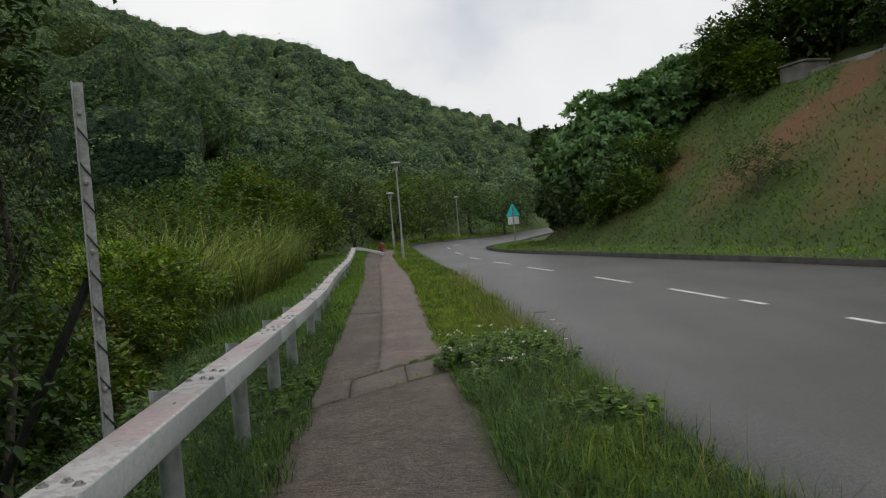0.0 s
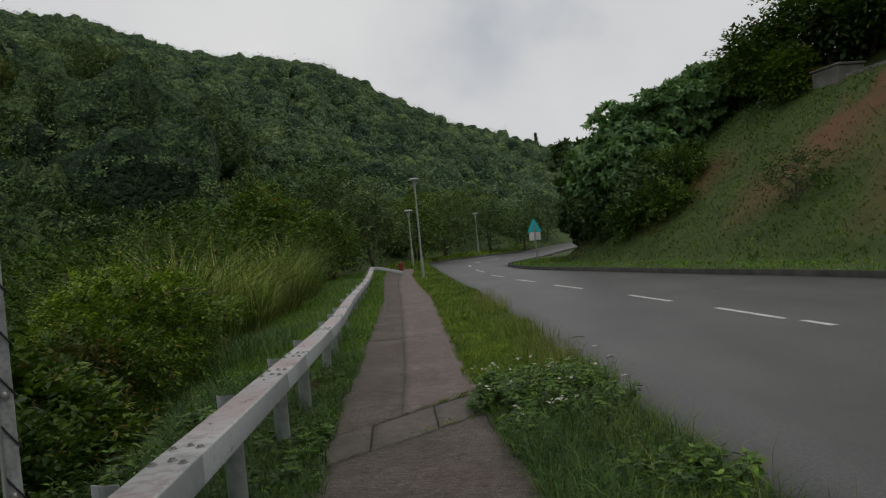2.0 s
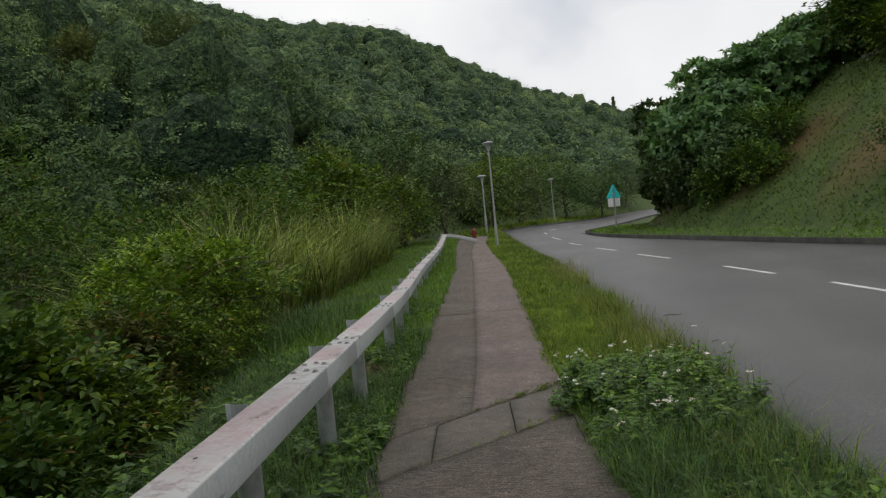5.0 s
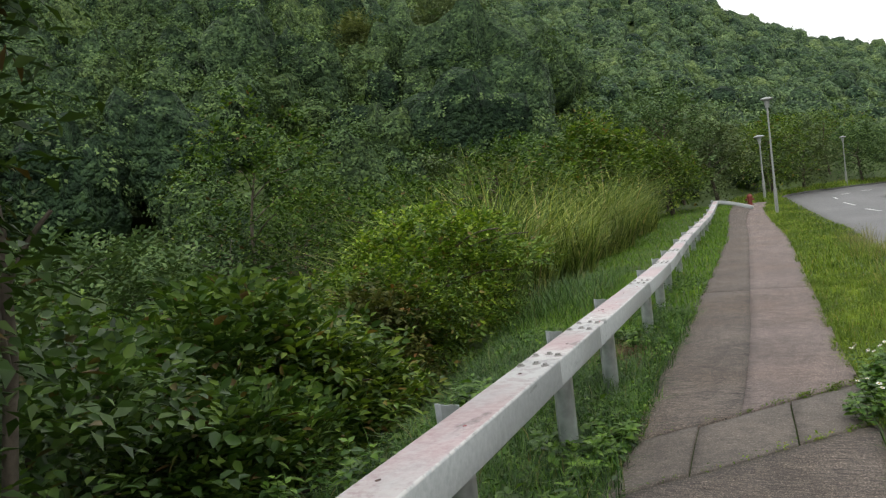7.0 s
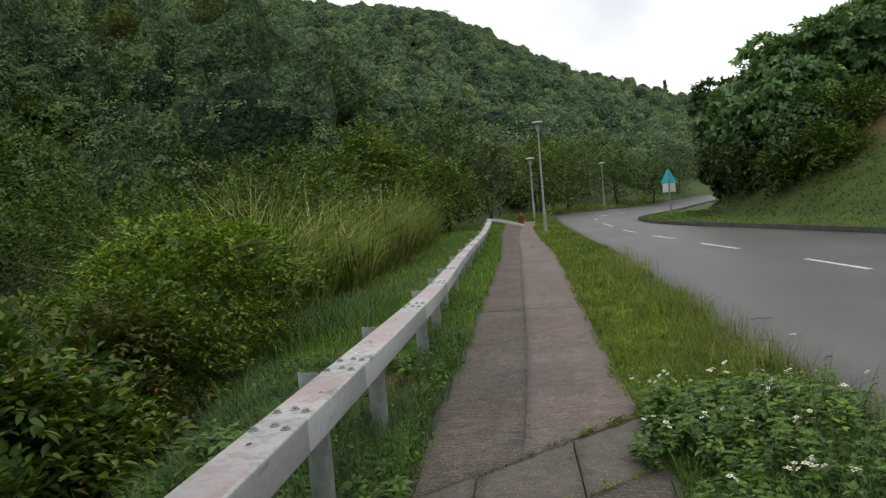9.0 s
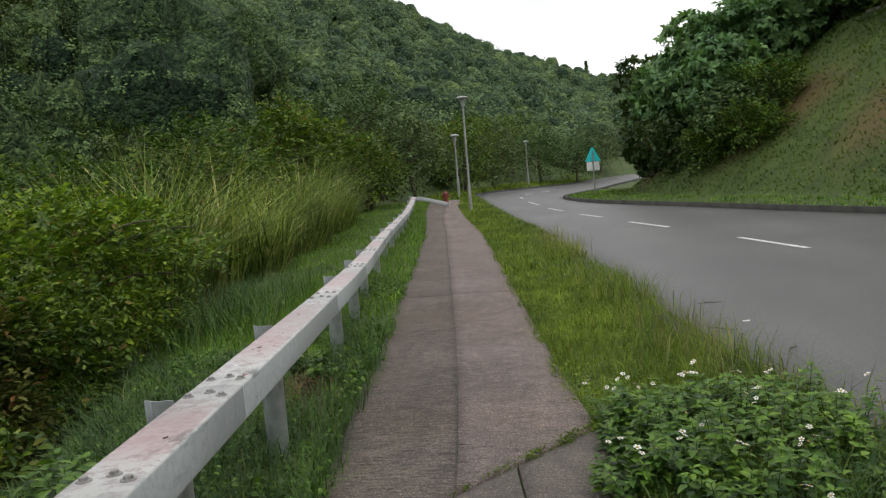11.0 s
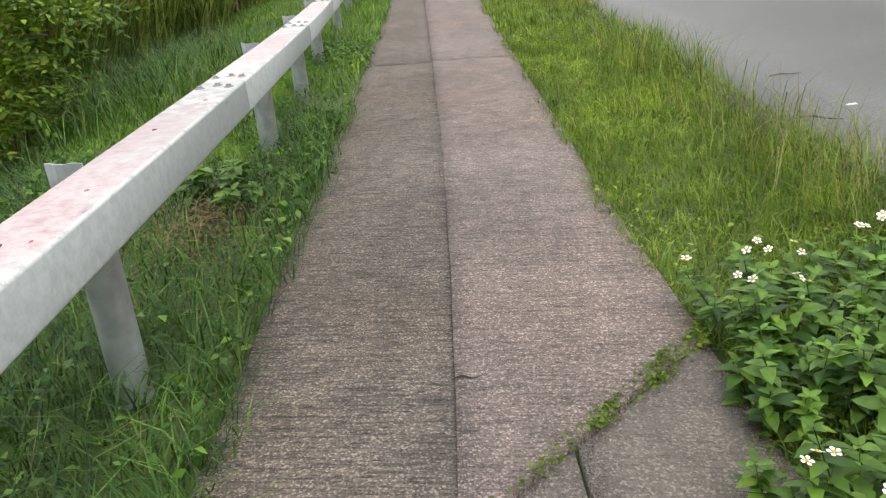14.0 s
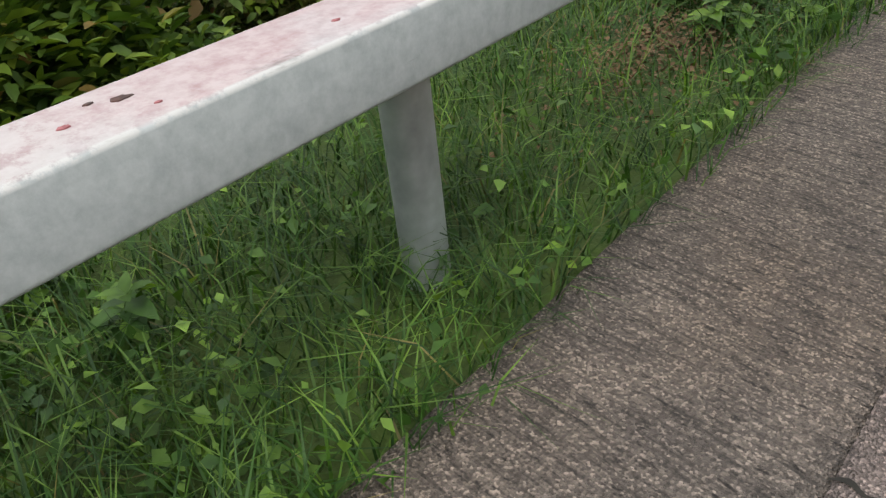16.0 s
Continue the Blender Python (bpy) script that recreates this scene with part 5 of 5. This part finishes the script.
# ---- concrete channel along the top of the slope ----
drain = thing("drain_channel", "stained concrete drainage channel along the top of the slope", "drain", kind="structure")
ysd = np.linspace(-6, 38, 60)
for nm, off, w_, lift, lab in (("outer_wall", 10.05, 0.18, 0.05, ""), ("channel_bed", 10.24, 0.5, -0.04, "dark wet channel bed"), ("inner_wall", 10.76, 0.22, 0.12, "")):
    xs_ = road_right(ysd) + off
    part(nm, strip(nm, ysd, xs_, xs_ + w_, lambda x, y: np.interp(y, ysd, height(road_right(ysd) + 10.3, ysd)) + lift, 0.8, M_CONCRETE, 0.01, 4), M_CONCRETE, drain, lab)
for yb, hb in ((33.4, 0.4), (26.2, 0.5)):
    xb = float(road_right(yb)) + 10.4
    zb = float(height(xb, yb))
    tank = thing("catch_pit", "weathered concrete catch pit beside the channel", "catch pit", at=pose(xb, yb, zb, 0, 0, 17))
    bmb = bm_box(bmesh.new(), -0.6, 0.6, -0.8, 0.8, -0.6, hb, 0.04)
    part("pit_wall", bmb, M_CONCRETE, tank)
    bmb = bm_box(bmesh.new(), -0.66, 0.66, -0.86, 0.86, hb + 0.002, hb + 0.1, 0.03)
    part("pit_rim", bmb, M_CONCRETE, tank)
steps = thing("stepped_chute", "pale concrete stepped chute running up from the channel", "steps", at=pose(float(road_right(29.5)) + 10.9, 29.5, float(height(float(road_right(29.5)) + 10.9, 29.5)), 0, 0, 17))
for k in range(9):
    part("step", bm_box(bmesh.new(), 0.42 * k, 0.42 * k + 0.5, -0.5, 0.5, 0.27 * k - 0.5, 0.27 * k + 0.35, 0.02), M_CONCRETE, steps)


# ---- lamp posts ----
def lathe(profile, sides=20):
    bm = bmesh.new()
    rings = [[bm.verts.new((r * math.cos(2 * math.pi * k / sides), r * math.sin(2 * math.pi * k / sides), z)) for k in range(sides)] for r, z in profile]
    for a, b in zip(rings[:-1], rings[1:]):
        for k in range(sides):
            bm.faces.new((a[k], a[(k + 1) % sides], b[(k + 1) % sides], b[k]))
    bm.faces.new(rings[0][::-1])
    bm.faces.new(rings[-1])
    return bm


def lamp_post(x, y, top):
    g = float(height(x, y))
    h = top - g
    lamp = thing("lamp_post", "slim pale steel lamp post with a flat round head", "lamp post", "lamp posts by the road", at=pose(x, y, g))
    part("base", lathe([(0.066, -0.2), (0.066, 0.9), (0.06, 0.94), (0.05, 0.96)]), M_LAMP, lamp)
    part("pole", lathe([(0.044, 0.961), (0.037, h * 0.6), (0.032, h - 0.42)]), M_LAMP, lamp)
    head = part("lantern", lathe([(0.05, h - 0.42), (0.07, h - 0.40), (0.10, h - 0.18), (0.12, h - 0.12)]), M_LAMPHEAD, lamp)
    part("canopy", lathe([(0.12, h - 0.119), (0.24, h - 0.10), (0.25, h - 0.07), (0.16, h - 0.02), (0.04, h)]), M_LAMPHEAD, head)
    return lamp


lamp_post(-3.32, 35.6, 4.72)
lamp_post(-4.84, 43.8, 3.72)
lamp_post(-2.37, 66.5, 4.0)

# ---- road sign ----
g = float(height(2.1, 51.0))
sign = thing("road_sign", "cyan triangular sign over a white plate on a grey post", "road sign", at=pose(2.1, 51.0, g, 0, 0, 8))
part("post", lathe([(0.045, -0.2), (0.045, 2.45)], 12), M_LAMP, sign)


def tri_plate(half, high, z0, thick, y):
    bm = bmesh.new()
    pts = [(-half, z0), (half, z0), (0.04, z0 + high), (-0.04, z0 + high)]
    f = [bm.verts.new((px, y, pz)) for px, pz in pts]
    b = [bm.verts.new((px, y + thick, pz)) for px, pz in pts]
    bm.faces.new(f)
    bm.faces.new(b[::-1])
    for k in range(4):
        bm.faces.new((f[k], b[k], b[(k + 1) % 4], f[(k + 1) % 4]))
    bmesh.ops.recalc_face_normals(bm, faces=bm.faces)
    return bm


part("triangle_plate", tri_plate(0.46, 0.80, 1.86, 0.02, 0.05), M_CYAN, sign, "cyan triangular plate")
part("supplementary_plate", bm_box(bmesh.new(), -0.36, 0.36, 0.05, 0.07, 1.33, 1.84, 0.006), M_SIGNWHITE, sign, "white rectangular plate")
part("clamp", bm_box(bmesh.new(), -0.07, 0.07, -0.05, 0.048, 1.5, 1.56, 0.004), M_STEEL, sign)
part("clamp", bm_box(bmesh.new(), -0.07, 0.07, -0.05, 0.048, 2.1, 2.16, 0.004), M_STEEL, sign)

# ---- red hydrant where the path ends ----
g = float(height(-5.05, 40.6))
hyd = thing("fire_hydrant", "squat red-painted street hydrant at the path's end", "hydrant", at=pose(-5.05, 40.6, g) @ Matrix.Scale(0.75, 4))
part("barrel", lathe([(0.2, -0.1), (0.2, 0.05), (0.14, 0.08), (0.14, 0.46), (0.17, 0.48), (0.17, 0.52)]), M_RED, hyd)
part("bonnet", lathe([(0.17, 0.521), (0.16, 0.58), (0.1, 0.65), (0.04, 0.68), (0.03, 0.72)]), M_RED, hyd)
part("outlet", bm_box(bmesh.new(), -0.26, 0.26, -0.07, 0.07, 0.30, 0.43, 0.03), M_RED, hyd)

# ---- chain-link fence that ends at a steel post ----
fence = thing("chain_link_fence", "old chain-link fence with a perforated steel end post", "fence")
FX, FY = -0.52, 2.1
fz = float(height(FX, FY))
bm = bm_box(bmesh.new(), -0.024, 0.024, -0.004, 0.004, 0, 2.36 - fz, 0.001)
bm_box(bm, -0.024, -0.017, -0.05, -0.004, 0, 2.36 - fz, 0.001)
post_f = part("end_post", bm, M_OLDSTEEL, fence, "grey angle-steel end post")
post_f.matrix_basis = pose(FX, FY, fz, 0, 0, 24)
for k in range(7):
    hb = part("bolt", lathe([(0.012, 0), (0.012, 0.008), (0.006, 0.012)], 8), M_BOLT, post_f)
    hb.matrix_basis = pose(0.0, -0.004, 0.3 + k * 0.32, 90, 0, 0)
ties = []
for k in range(13):
    zt = 0.15 + k * 0.165
    ties.append((np.array([(-0.034, -0.010, zt + 0.05), (0.0, -0.0125, zt), (0.034, -0.008, zt - 0.05), (0.022, 0.012, zt - 0.06)]), np.array([0.0032, 0.0036, 0.0036, 0.003])))
part("tie_wire", tubes_mesh("tie_wire", ties, M_MESH, 5), M_MESH, post_f, "dark wire ties lashing the mesh to the post")
bx, by = float(rail_x(-5.0)) - 0.3, -5.0
for k in range(2):
    f_ = (0.47, 1.0)[k]
    px, py = FX + (bx - FX) * f_, FY + (by - FY) * f_
    o = part("fence_post", bm_box(bmesh.new(), -0.025, 0.025, -0.025, 0.025, -0.2, 2.3, 0.004), M_OLDSTEEL, fence)
    o.matrix_basis = pose(px, py, float(height(px, py)))
strut = tubes_mesh("brace", [(np.array([(FX - 0.03, FY, 1.45), (FX - 0.55, FY + 0.05, 0.55), (FX - 1.0, FY + 0.1, -0.2)]), np.array([0.024, 0.024, 0.024]))], M_MESH, 8)
part("brace", strut, M_MESH, fence, "dark slanting brace")
wires = []
length = math.hypot(bx - FX, by - FY)
ux, uy = (bx - FX) / length, (by - FY) / length
cell, top_w = 0.075, 2.2
nwire = int((length + top_w) / cell)
for k in range(nwire):
    for dirn in (1, -1):
        s0 = k * cell - (top_w if dirn > 0 else 0)
        a0, z0, a1, z1 = s0, 0.0, s0 + top_w, top_w
        if dirn < 0:
            z0, z1 = top_w, 0.0
            a0, a1 = s0 - 0.0, s0 + top_w
        t0, t1 = max(0.0, (0 - a0) / (a1 - a0)), min(1.0, (length - a0) / (a1 - a0))
        if t1 - t0 < 0.02:
            continue
        pa, pb = a0 + (a1 - a0) * t0, a0 + (a1 - a0) * t1
        za, zb_ = z0 + (z1 - z0) * t0, z0 + (z1 - z0) * t1
        off = 0.004 * dirn
        wires.append((np.array([(FX + ux * pa - 0.03 + off, FY + uy * pa, za), (FX + ux * pb - 0.03 + off, FY + uy * pb, zb_)]), np.array([0.0017, 0.0017])))
part("wire_mesh", tubes_mesh("wire_mesh", wires, M_MESH, 4), M_MESH, fence, "dark coated diamond wire mesh")

# ---- flowering weeds on the verge ----
petal_bm = bmesh.new()
for k in range(5):
    a = 2 * math.pi * k / 5
    d_, s_ = Vector((math.cos(a), math.sin(a), 0)), Vector((-math.sin(a), math.cos(a), 0))
    up_ = Vector((0, 0, 0.003))
    v = [petal_bm.verts.new(d_ * 0.004), petal_bm.verts.new(d_ * 0.013 + s_ * 0.007 + up_), petal_bm.verts.new(d_ * 0.020 + s_ * 0.004 + up_), petal_bm.verts.new(d_ * 0.020 - s_ * 0.004 + up_), petal_bm.verts.new(d_ * 0.013 - s_ * 0.007 + up_)]
    petal_bm.faces.new(v)
petal_me = bpy.data.meshes.new("flower")
petal_bm.to_mesh(petal_me)
petal_bm.free()
petal_me.materials.append(M_PETAL)
eye_bm = lathe([(0.006, 0), (0.006, 0.003), (0.003, 0.006)], 8)
eye_me = bpy.data.meshes.new("flower_centre")
eye_bm.to_mesh(eye_me)
eye_bm.free()
eye_me.materials.append(M_PISTIL)


def broad_leaves(rng, base, along, normal, length, width):
    """Pointed oval leaves with a folded midrib and a drooping tip."""
    along, normal = unit(along), unit(normal)
    side = unit(np.cross(normal, along))
    normal = np.cross(along, side)
    L, Wd = length[:, None], width[:, None]
    c1 = base + along * L * 0.33
    c2 = base + along * L * 0.68 - normal * L * 0.06
    tip = base + along * L - normal * L * 0.20
    l1, r1 = c1 + side * Wd * 0.5 + normal * Wd * 0.14, c1 - side * Wd * 0.5 + normal * Wd * 0.14
    l2, r2 = c2 + side * Wd * 0.36 + normal * Wd * 0.08, c2 - side * Wd * 0.36 + normal * Wd * 0.08
    V = np.stack([base, c1, c2, tip, l1, r1, l2, r2], 1).reshape(-1, 3)
    k = np.arange(len(base))[:, None] * 8
    quads_ = np.concatenate([k + [1, 2, 6, 4], k + [1, 5, 7, 2]])
    tris_ = np.concatenate([k + [0, 1, 4], k + [0, 5, 1], k + [2, 3, 6], k + [2, 7, 3]])
    return V, quads_, tris_


def leafy_weed(name, label, seed, x, y, spread, tall, stems, leaf, flowers, group=""):
    """A clump of upright stems with whorls of oval leaves, and small white flowers over them."""
    rng = np.random.RandomState(seed)
    g = float(height(x, y)) - 0.03
    ob = thing(name, label, "weed", group, at=pose(x, y, g))
    B, A, N, LN, tub, tips, young = [], [], [], [], [], [], []
    for _ in range(stems):
        a, r = rng.uniform(0, 6.283), math.sqrt(rng.random()) * spread
        p0 = np.array([math.cos(a) * r, math.sin(a) * r, 0.0])
        h = tall * rng.uniform(0.55, 1.1) * (1 - 0.35 * (r / spread) ** 2)
        top = p0 + np.array([math.cos(a) * 0.25 * r, math.sin(a) * 0.25 * r, h]) + np.r_[rng.normal(size=2) * 0.05, 0]
        kk = np.linspace(0, 1, 4)[:, None]
        tub.append((p0 + (top - p0) * kk + np.array([[0, 0, 1]]) * 0.0, 0.0035 * (1 - 0.6 * kk[:, 0])))
        tips.append(top)
        whorls = rng.randint(5, 8)
        for q in range(whorls):
            f = 1 - q * 0.125 - 0.02
            if f < 0.15:
                break
            o = p0 + (top - p0) * f
            a0 = rng.uniform(0, 6.283)
            m = rng.randint(3, 5)
            for w_ in range(m):
                an = a0 + 6.283 * w_ / m + rng.normal() * 0.2
                rise_ = 0.55 if q == 0 else rng.uniform(-0.15, 0.35)
                B.append(o)
                A.append((math.cos(an), math.sin(an), rise_))
                N.append((-math.cos(an) * rise_, -math.sin(an) * rise_, 1.0))
                LN.append(leaf * rng.uniform(0.6, 1.2) * (0.65 if q == 0 else 1.0))
                young.append(q == 0 or (q == 1 and rng.random() < 0.5))
    LN = np.array(LN)
    N = np.array(N) + rng.normal(size=(len(N), 3)) * 0.22
    B, A, young = np.array(B), np.array(A), np.array(young)
    for name_, pick, mat in (("foliage", ~young, L_WEED), ("young_leaves", young, L_YOUNG)):
        V, Q, T = broad_leaves(rng, B[pick], A[pick], N[pick], LN[pick], LN[pick] * 0.52)
        part(name_, mesh_from(name_, V, [Q, T], mat), mat, ob, "" if mat is L_WEED else "pale green young leaves at the tips")
    tagged(part("stem", tubes_mesh("stem", tub, L_WEED, 5), L_WEED, ob), kind="stuff")
    for k in range(flowers):
        t_ = tips[(k // 3) * 2 % len(tips)] + np.r_[rng.normal(size=2) * 0.022, rng.uniform(0.05, 0.09)]
        fl = new("flower", petal_me)
        fl.parent = ob
        fl.matrix_basis = pose(*t_, rng.uniform(-35, 35), rng.uniform(-35, 35), rng.uniform(0, 360)) @ Matrix.Scale(rng.uniform(0.6, 0.95), 4)
        ct = new("flower_centre", eye_me)
        ct.parent = fl
    return ob


WEEDS = "flowering weeds beside the footpath"
for k, (x, y, sp, tl, n) in enumerate([(0.80, 7.35, 0.28, 0.30, 32), (0.84, 7.85, 0.30, 0.33, 34), (1.22, 7.5, 0.34, 0.36, 36), (1.28, 8.0, 0.36, 0.36, 38), (0.82, 8.3, 0.24, 0.28, 26), (1.62, 7.8, 0.30, 0.36, 32), (1.2, 8.45, 0.28, 0.28, 28), (1.62, 8.3, 0.24, 0.32, 24), (1.2, 7.0, 0.30, 0.27, 28), (1.08, 6.5, 0.26, 0.2, 20), (1.75, 7.2, 0.3, 0.3, 26), (1.55, 6.7, 0.28, 0.24, 20)]):
    leafy_weed("flowering_weed", "leafy green weed clump with small white flowers", 300 + k, x, y, sp, tl, n, 0.068, 9, WEEDS)
for k, (x, y, sp, tl, n) in enumerate([(-0.98, 6.5, 0.28, 0.22, 16), (-0.86, 6.15, 0.22, 0.2, 12), (-1.72, 9.9, 0.25, 0.22, 12), (-0.78, 5.2, 0.25, 0.2, 10), (1.9, 5.2, 0.3, 0.2, 16), (2.1, 4.7, 0.34, 0.24, 22), (1.8, 4.6, 0.3, 0.2, 16), (-1.9, 7.2, 0.4, 0.35, 16), (-2.2, 5.5, 0.4, 0.4, 16)]):
    leafy_weed("broadleaf_weed", "low broad-leaved weed growing in the grass", 330 + k, x, y, sp, tl, n, 0.10, 0, "weeds in the grass")

# ---- low weeds and moss: many small leaves ----


def small_leaves(name, label, seed, n, box, keep, size, lift, material):
    rng = np.random.RandomState(seed)
    x, y = rng.uniform(box[0], box[1], n), rng.uniform(box[2], box[3], n)
    ok = rng.random(n) < keep(x, y)
    x, y = x[ok], y[ok]
    pos = np.stack([x, y, height(x, y) - 0.03 + rng.uniform(lift[0], lift[1], len(x))], 1)
    nrm = rng.normal(size=pos.shape) * 0.45 + [0, 0, 1]
    ln = rng.uniform(size[0], size[1], len(x))
    v, q = leaf_quads(rng, pos, nrm, ln, ln * 0.6)
    return tagged(new(name, mesh_from(name, v, [q], material)), label, "ground cover", kind="stuff")


patchy = lambda x, y, sd, sc: np.clip(1.5 * lumps(np.stack([x, y, 0 * x], 1), sc, sd), 0, 1)
small_leaves("verge_weeds", "clover and small weeds matted in the verge", 21, 60000, (-1.2, 3.6, -1, 16), lambda x, y: verge_keep(x, y) * (0.15 + 0.85 * patchy(x, y, 4, 1.8)), (0.015, 0.04), (0.0, 0.09), G_TURF)
small_leaves("bank_weeds", "small leafy weeds matted under the guard rail", 22, 90000, (-4.5, 1.2, -1, 16), lambda x, y: bank_keep(x, y) * (np.hypot((x - rail_x(y) + 0.3) / 0.35, (y - 9.5) / 0.7) > 1) * (0.2 + 0.8 * patchy(x, y, 8, 1.5)), (0.02, 0.06), (0.0, 0.16), L_WEED)


small_leaves("slope_tufts", "leafy tufts scattered over the cut slope", 25, 44000, (-1, 24, 10, 50), lambda x, y: slope_keep(x, y) * np.clip(lumps(np.stack([x, y, 0 * x], 1), 1.5, 41) * 1.6, 0, 1), (0.05, 0.11), (0.03, 0.09), G_CLOVER)


def joint_keep(x, y):
    inside = (x > path_left(y)) & (x < path_right(y))
    d = np.minimum(np.abs(y - far_line(x)) / (0.022 + 0.075 * np.clip(x + 0.15, 0, 1)), np.abs(y - near_line(x)) / 0.016)
    return inside * (d < 1) * np.clip(0.45 + 1.6 * x, 0.08, 1) * np.clip(0.55 + 0.6 * np.sin(x * 37), 0.2, 1)


small_leaves("joint_moss", "moss and weeds sprouting from the slab joint", 23, 90000, (-0.9, 0.8, 5.4, 8.6), joint_keep, (0.010, 0.028), (0.028, 0.07), G_TURF)

# fallen leaf litter on the verge, under the rail
litter_bm = plain_material("dry_leaf_litter", (0.13, 0.075, 0.036), (0.23, 0.14, 0.07), 0.8, 0, 8, 60, 0.3)
small_leaves("leaf_litter", "dry brown leaf litter under the guard rail", 24, 26000, (-2.4, -0.8, 8.0, 11.2), lambda x, y: np.exp(-((x - rail_x(y) + 0.32) / 0.24) ** 2) * np.exp(-((y - 9.55) / 0.5) ** 2), (0.012, 0.032), (0.03, 0.06), litter_bm)

# ---- unseen overhanging tree, added behind the start to shade it ----
plant("shade_tree", "unseen tall leafy tree added to shade the path's start", "tree", 33, -3.6, -2.6, (4.4, 4.4, 2.2), 8.6, 11000, (0.17, 0.08), L_DARK, 16, 0.2, clear=3.9)

# ---- the ridge: a bare rock and a tall conifer ----
rx_, ry_ = 285 * math.sin(radians(-7.7)), 285 * math.cos(radians(-7.7))
rock = bmesh.new()
bmesh.ops.create_icosphere(rock, subdivisions=3, radius=1.0)
for v in rock.verts:
    n_ = noise.noise(v.co * 1.7) * 0.5 + noise.noise(v.co * 4) * 0.15
    v.co = Vector((v.co.x * 4.2, v.co.y * 3, v.co.z * 3.2)) * (1 + n_)
ridge_rock = tagged(part("ridge_rock", rock, M_ROCK), "bare grey rock standing out of the wooded ridge", "rock")
ridge_rock.matrix_basis = pose(rx_, ry_, float(height(rx_, ry_)) + 2.4)

tx_, ty_ = 300 * math.sin(radians(2.0)), 300 * math.cos(radians(2.0))
conifer = thing("ridge_conifer", "lone dark conifer on the skyline", "tree", at=pose(tx_, ty_, float(height(tx_, ty_)) + 1.0))
rng_c = np.random.RandomState(4)
kz = rng_c.random(900)
ka = rng_c.uniform(0, 6.283, 900)
kr = (1 - kz) * 2.6 * np.sqrt(rng_c.random(900)) * (0.7 + 0.3 * np.sin(kz * 40))
cp = np.stack([kr * np.cos(ka), kr * np.sin(ka), 2 + kz * 9.5], 1)
part("crown", leaves_mesh(rng_c, cp, unit(cp * [1, 1, 0.1]), 1.1, 0.5, L_HILL, 0.3), L_HILL, conifer)
conifer.scale = (0.6, 0.6, 0.6)
part("trunk", tubes_mesh("trunk", [(np.array([(0, 0, -1), (0, 0, 6), (0, 0, 11)]), np.array([0.3, 0.18, 0.05]))], M_BARK, 6), M_BARK, conifer)

# ---- marks of wear on the guard rail's top ----
M_RUST = plain_material("dark_rust", (0.03, 0.02, 0.018), (0.10, 0.045, 0.035), 0.8, 0, 30, 120, 0.2)
M_RED_PRIMER = plain_material("red_primer", (0.25, 0.06, 0.07), (0.38, 0.13, 0.14), 0.7, 0, 30, 120, 0.2)
M_SPLASH = plain_material("white_splash", (0.70, 0.70, 0.68), (0.82, 0.82, 0.80), 0.7, 0, 30, 120, 0.1)
rm = np.random.RandomState(12)
WEAR = [(7.33, -0.02, 0.016, M_RUST), (7.29, -0.045, 0.007, M_RUST), (7.235, 0.0, 0.011, M_RED_PRIMER), (7.36, 0.045, 0.006, M_RED_PRIMER), (6.92, -0.03, 0.010, M_SPLASH), (7.72, 0.02, 0.009, M_RED_PRIMER), (6.72, 0.06, 0.018, M_RED_PRIMER), (8.4, -0.02, 0.011, M_RUST), (5.9, 0.03, 0.012, M_RUST), (5.1, -0.02, 0.013, M_RUST), (4.2, 0.03, 0.011, M_RED_PRIMER), (3.6, -0.03, 0.013, M_RUST), (2.2, 0.02, 0.012, M_RUST), (8.9, 0.03, 0.014, M_RED_PRIMER)]
for y, off, size, mat in WEAR:
    q = rail_point(y) + np.array([off, 0, 0.0006])
    bm = bmesh.new()
    size *= 0.72
    ring = [bm.verts.new((size * rm.uniform(0.55, 1.1) * math.cos(a), size * rm.uniform(0.8, 1.7) * math.sin(a), 0.0008)) for a in np.linspace(0, 2 * math.pi, 11)[:-1]]
    base = [bm.verts.new((v.co.x * 1.1, v.co.y * 1.1, -0.001)) for v in ring]
    bm.faces.new(ring)
    for k in range(10):
        bm.faces.new((base[k], base[(k + 1) % 10], ring[(k + 1) % 10], ring[k]))
    o = part("worn_spot", bm, mat, guard_rail)
    o.matrix_basis = pose(*q)

# ---- small litter ----
g = float(road_z(2.06, 11.55)) + 0.012
litter = tagged(part("paper_scrap", bm_box(bmesh.new(), -0.035, 0.035, -0.012, 0.012, -0.004, 0.004, 0.0015), M_SPLASH), "white paper scrap lying on the road", "litter")
litter.matrix_basis = pose(2.06, 11.55, g, 0, 0, 20)
for k, (x, y, a) in enumerate([(1.9, 12.6, 10), (1.75, 11.2, -30), (2.15, 10.3, 60)]):
    gz = float(road_z(x, y)) + 0.02
    tw = tagged(part("twig", tubes_mesh("twig", [(np.array([(-0.12, 0, 0), (-0.03, 0.015, 0.008), (0.05, -0.01, 0.004), (0.14, 0.02, 0.0)]), np.array([0.004, 0.006, 0.005, 0.002]))], M_BARK, 6), M_BARK), "dead brown twig lying by the road's edge", "twig", "twigs on the road")
    tw.matrix_basis = pose(x, y, gz, 0, 0, a)
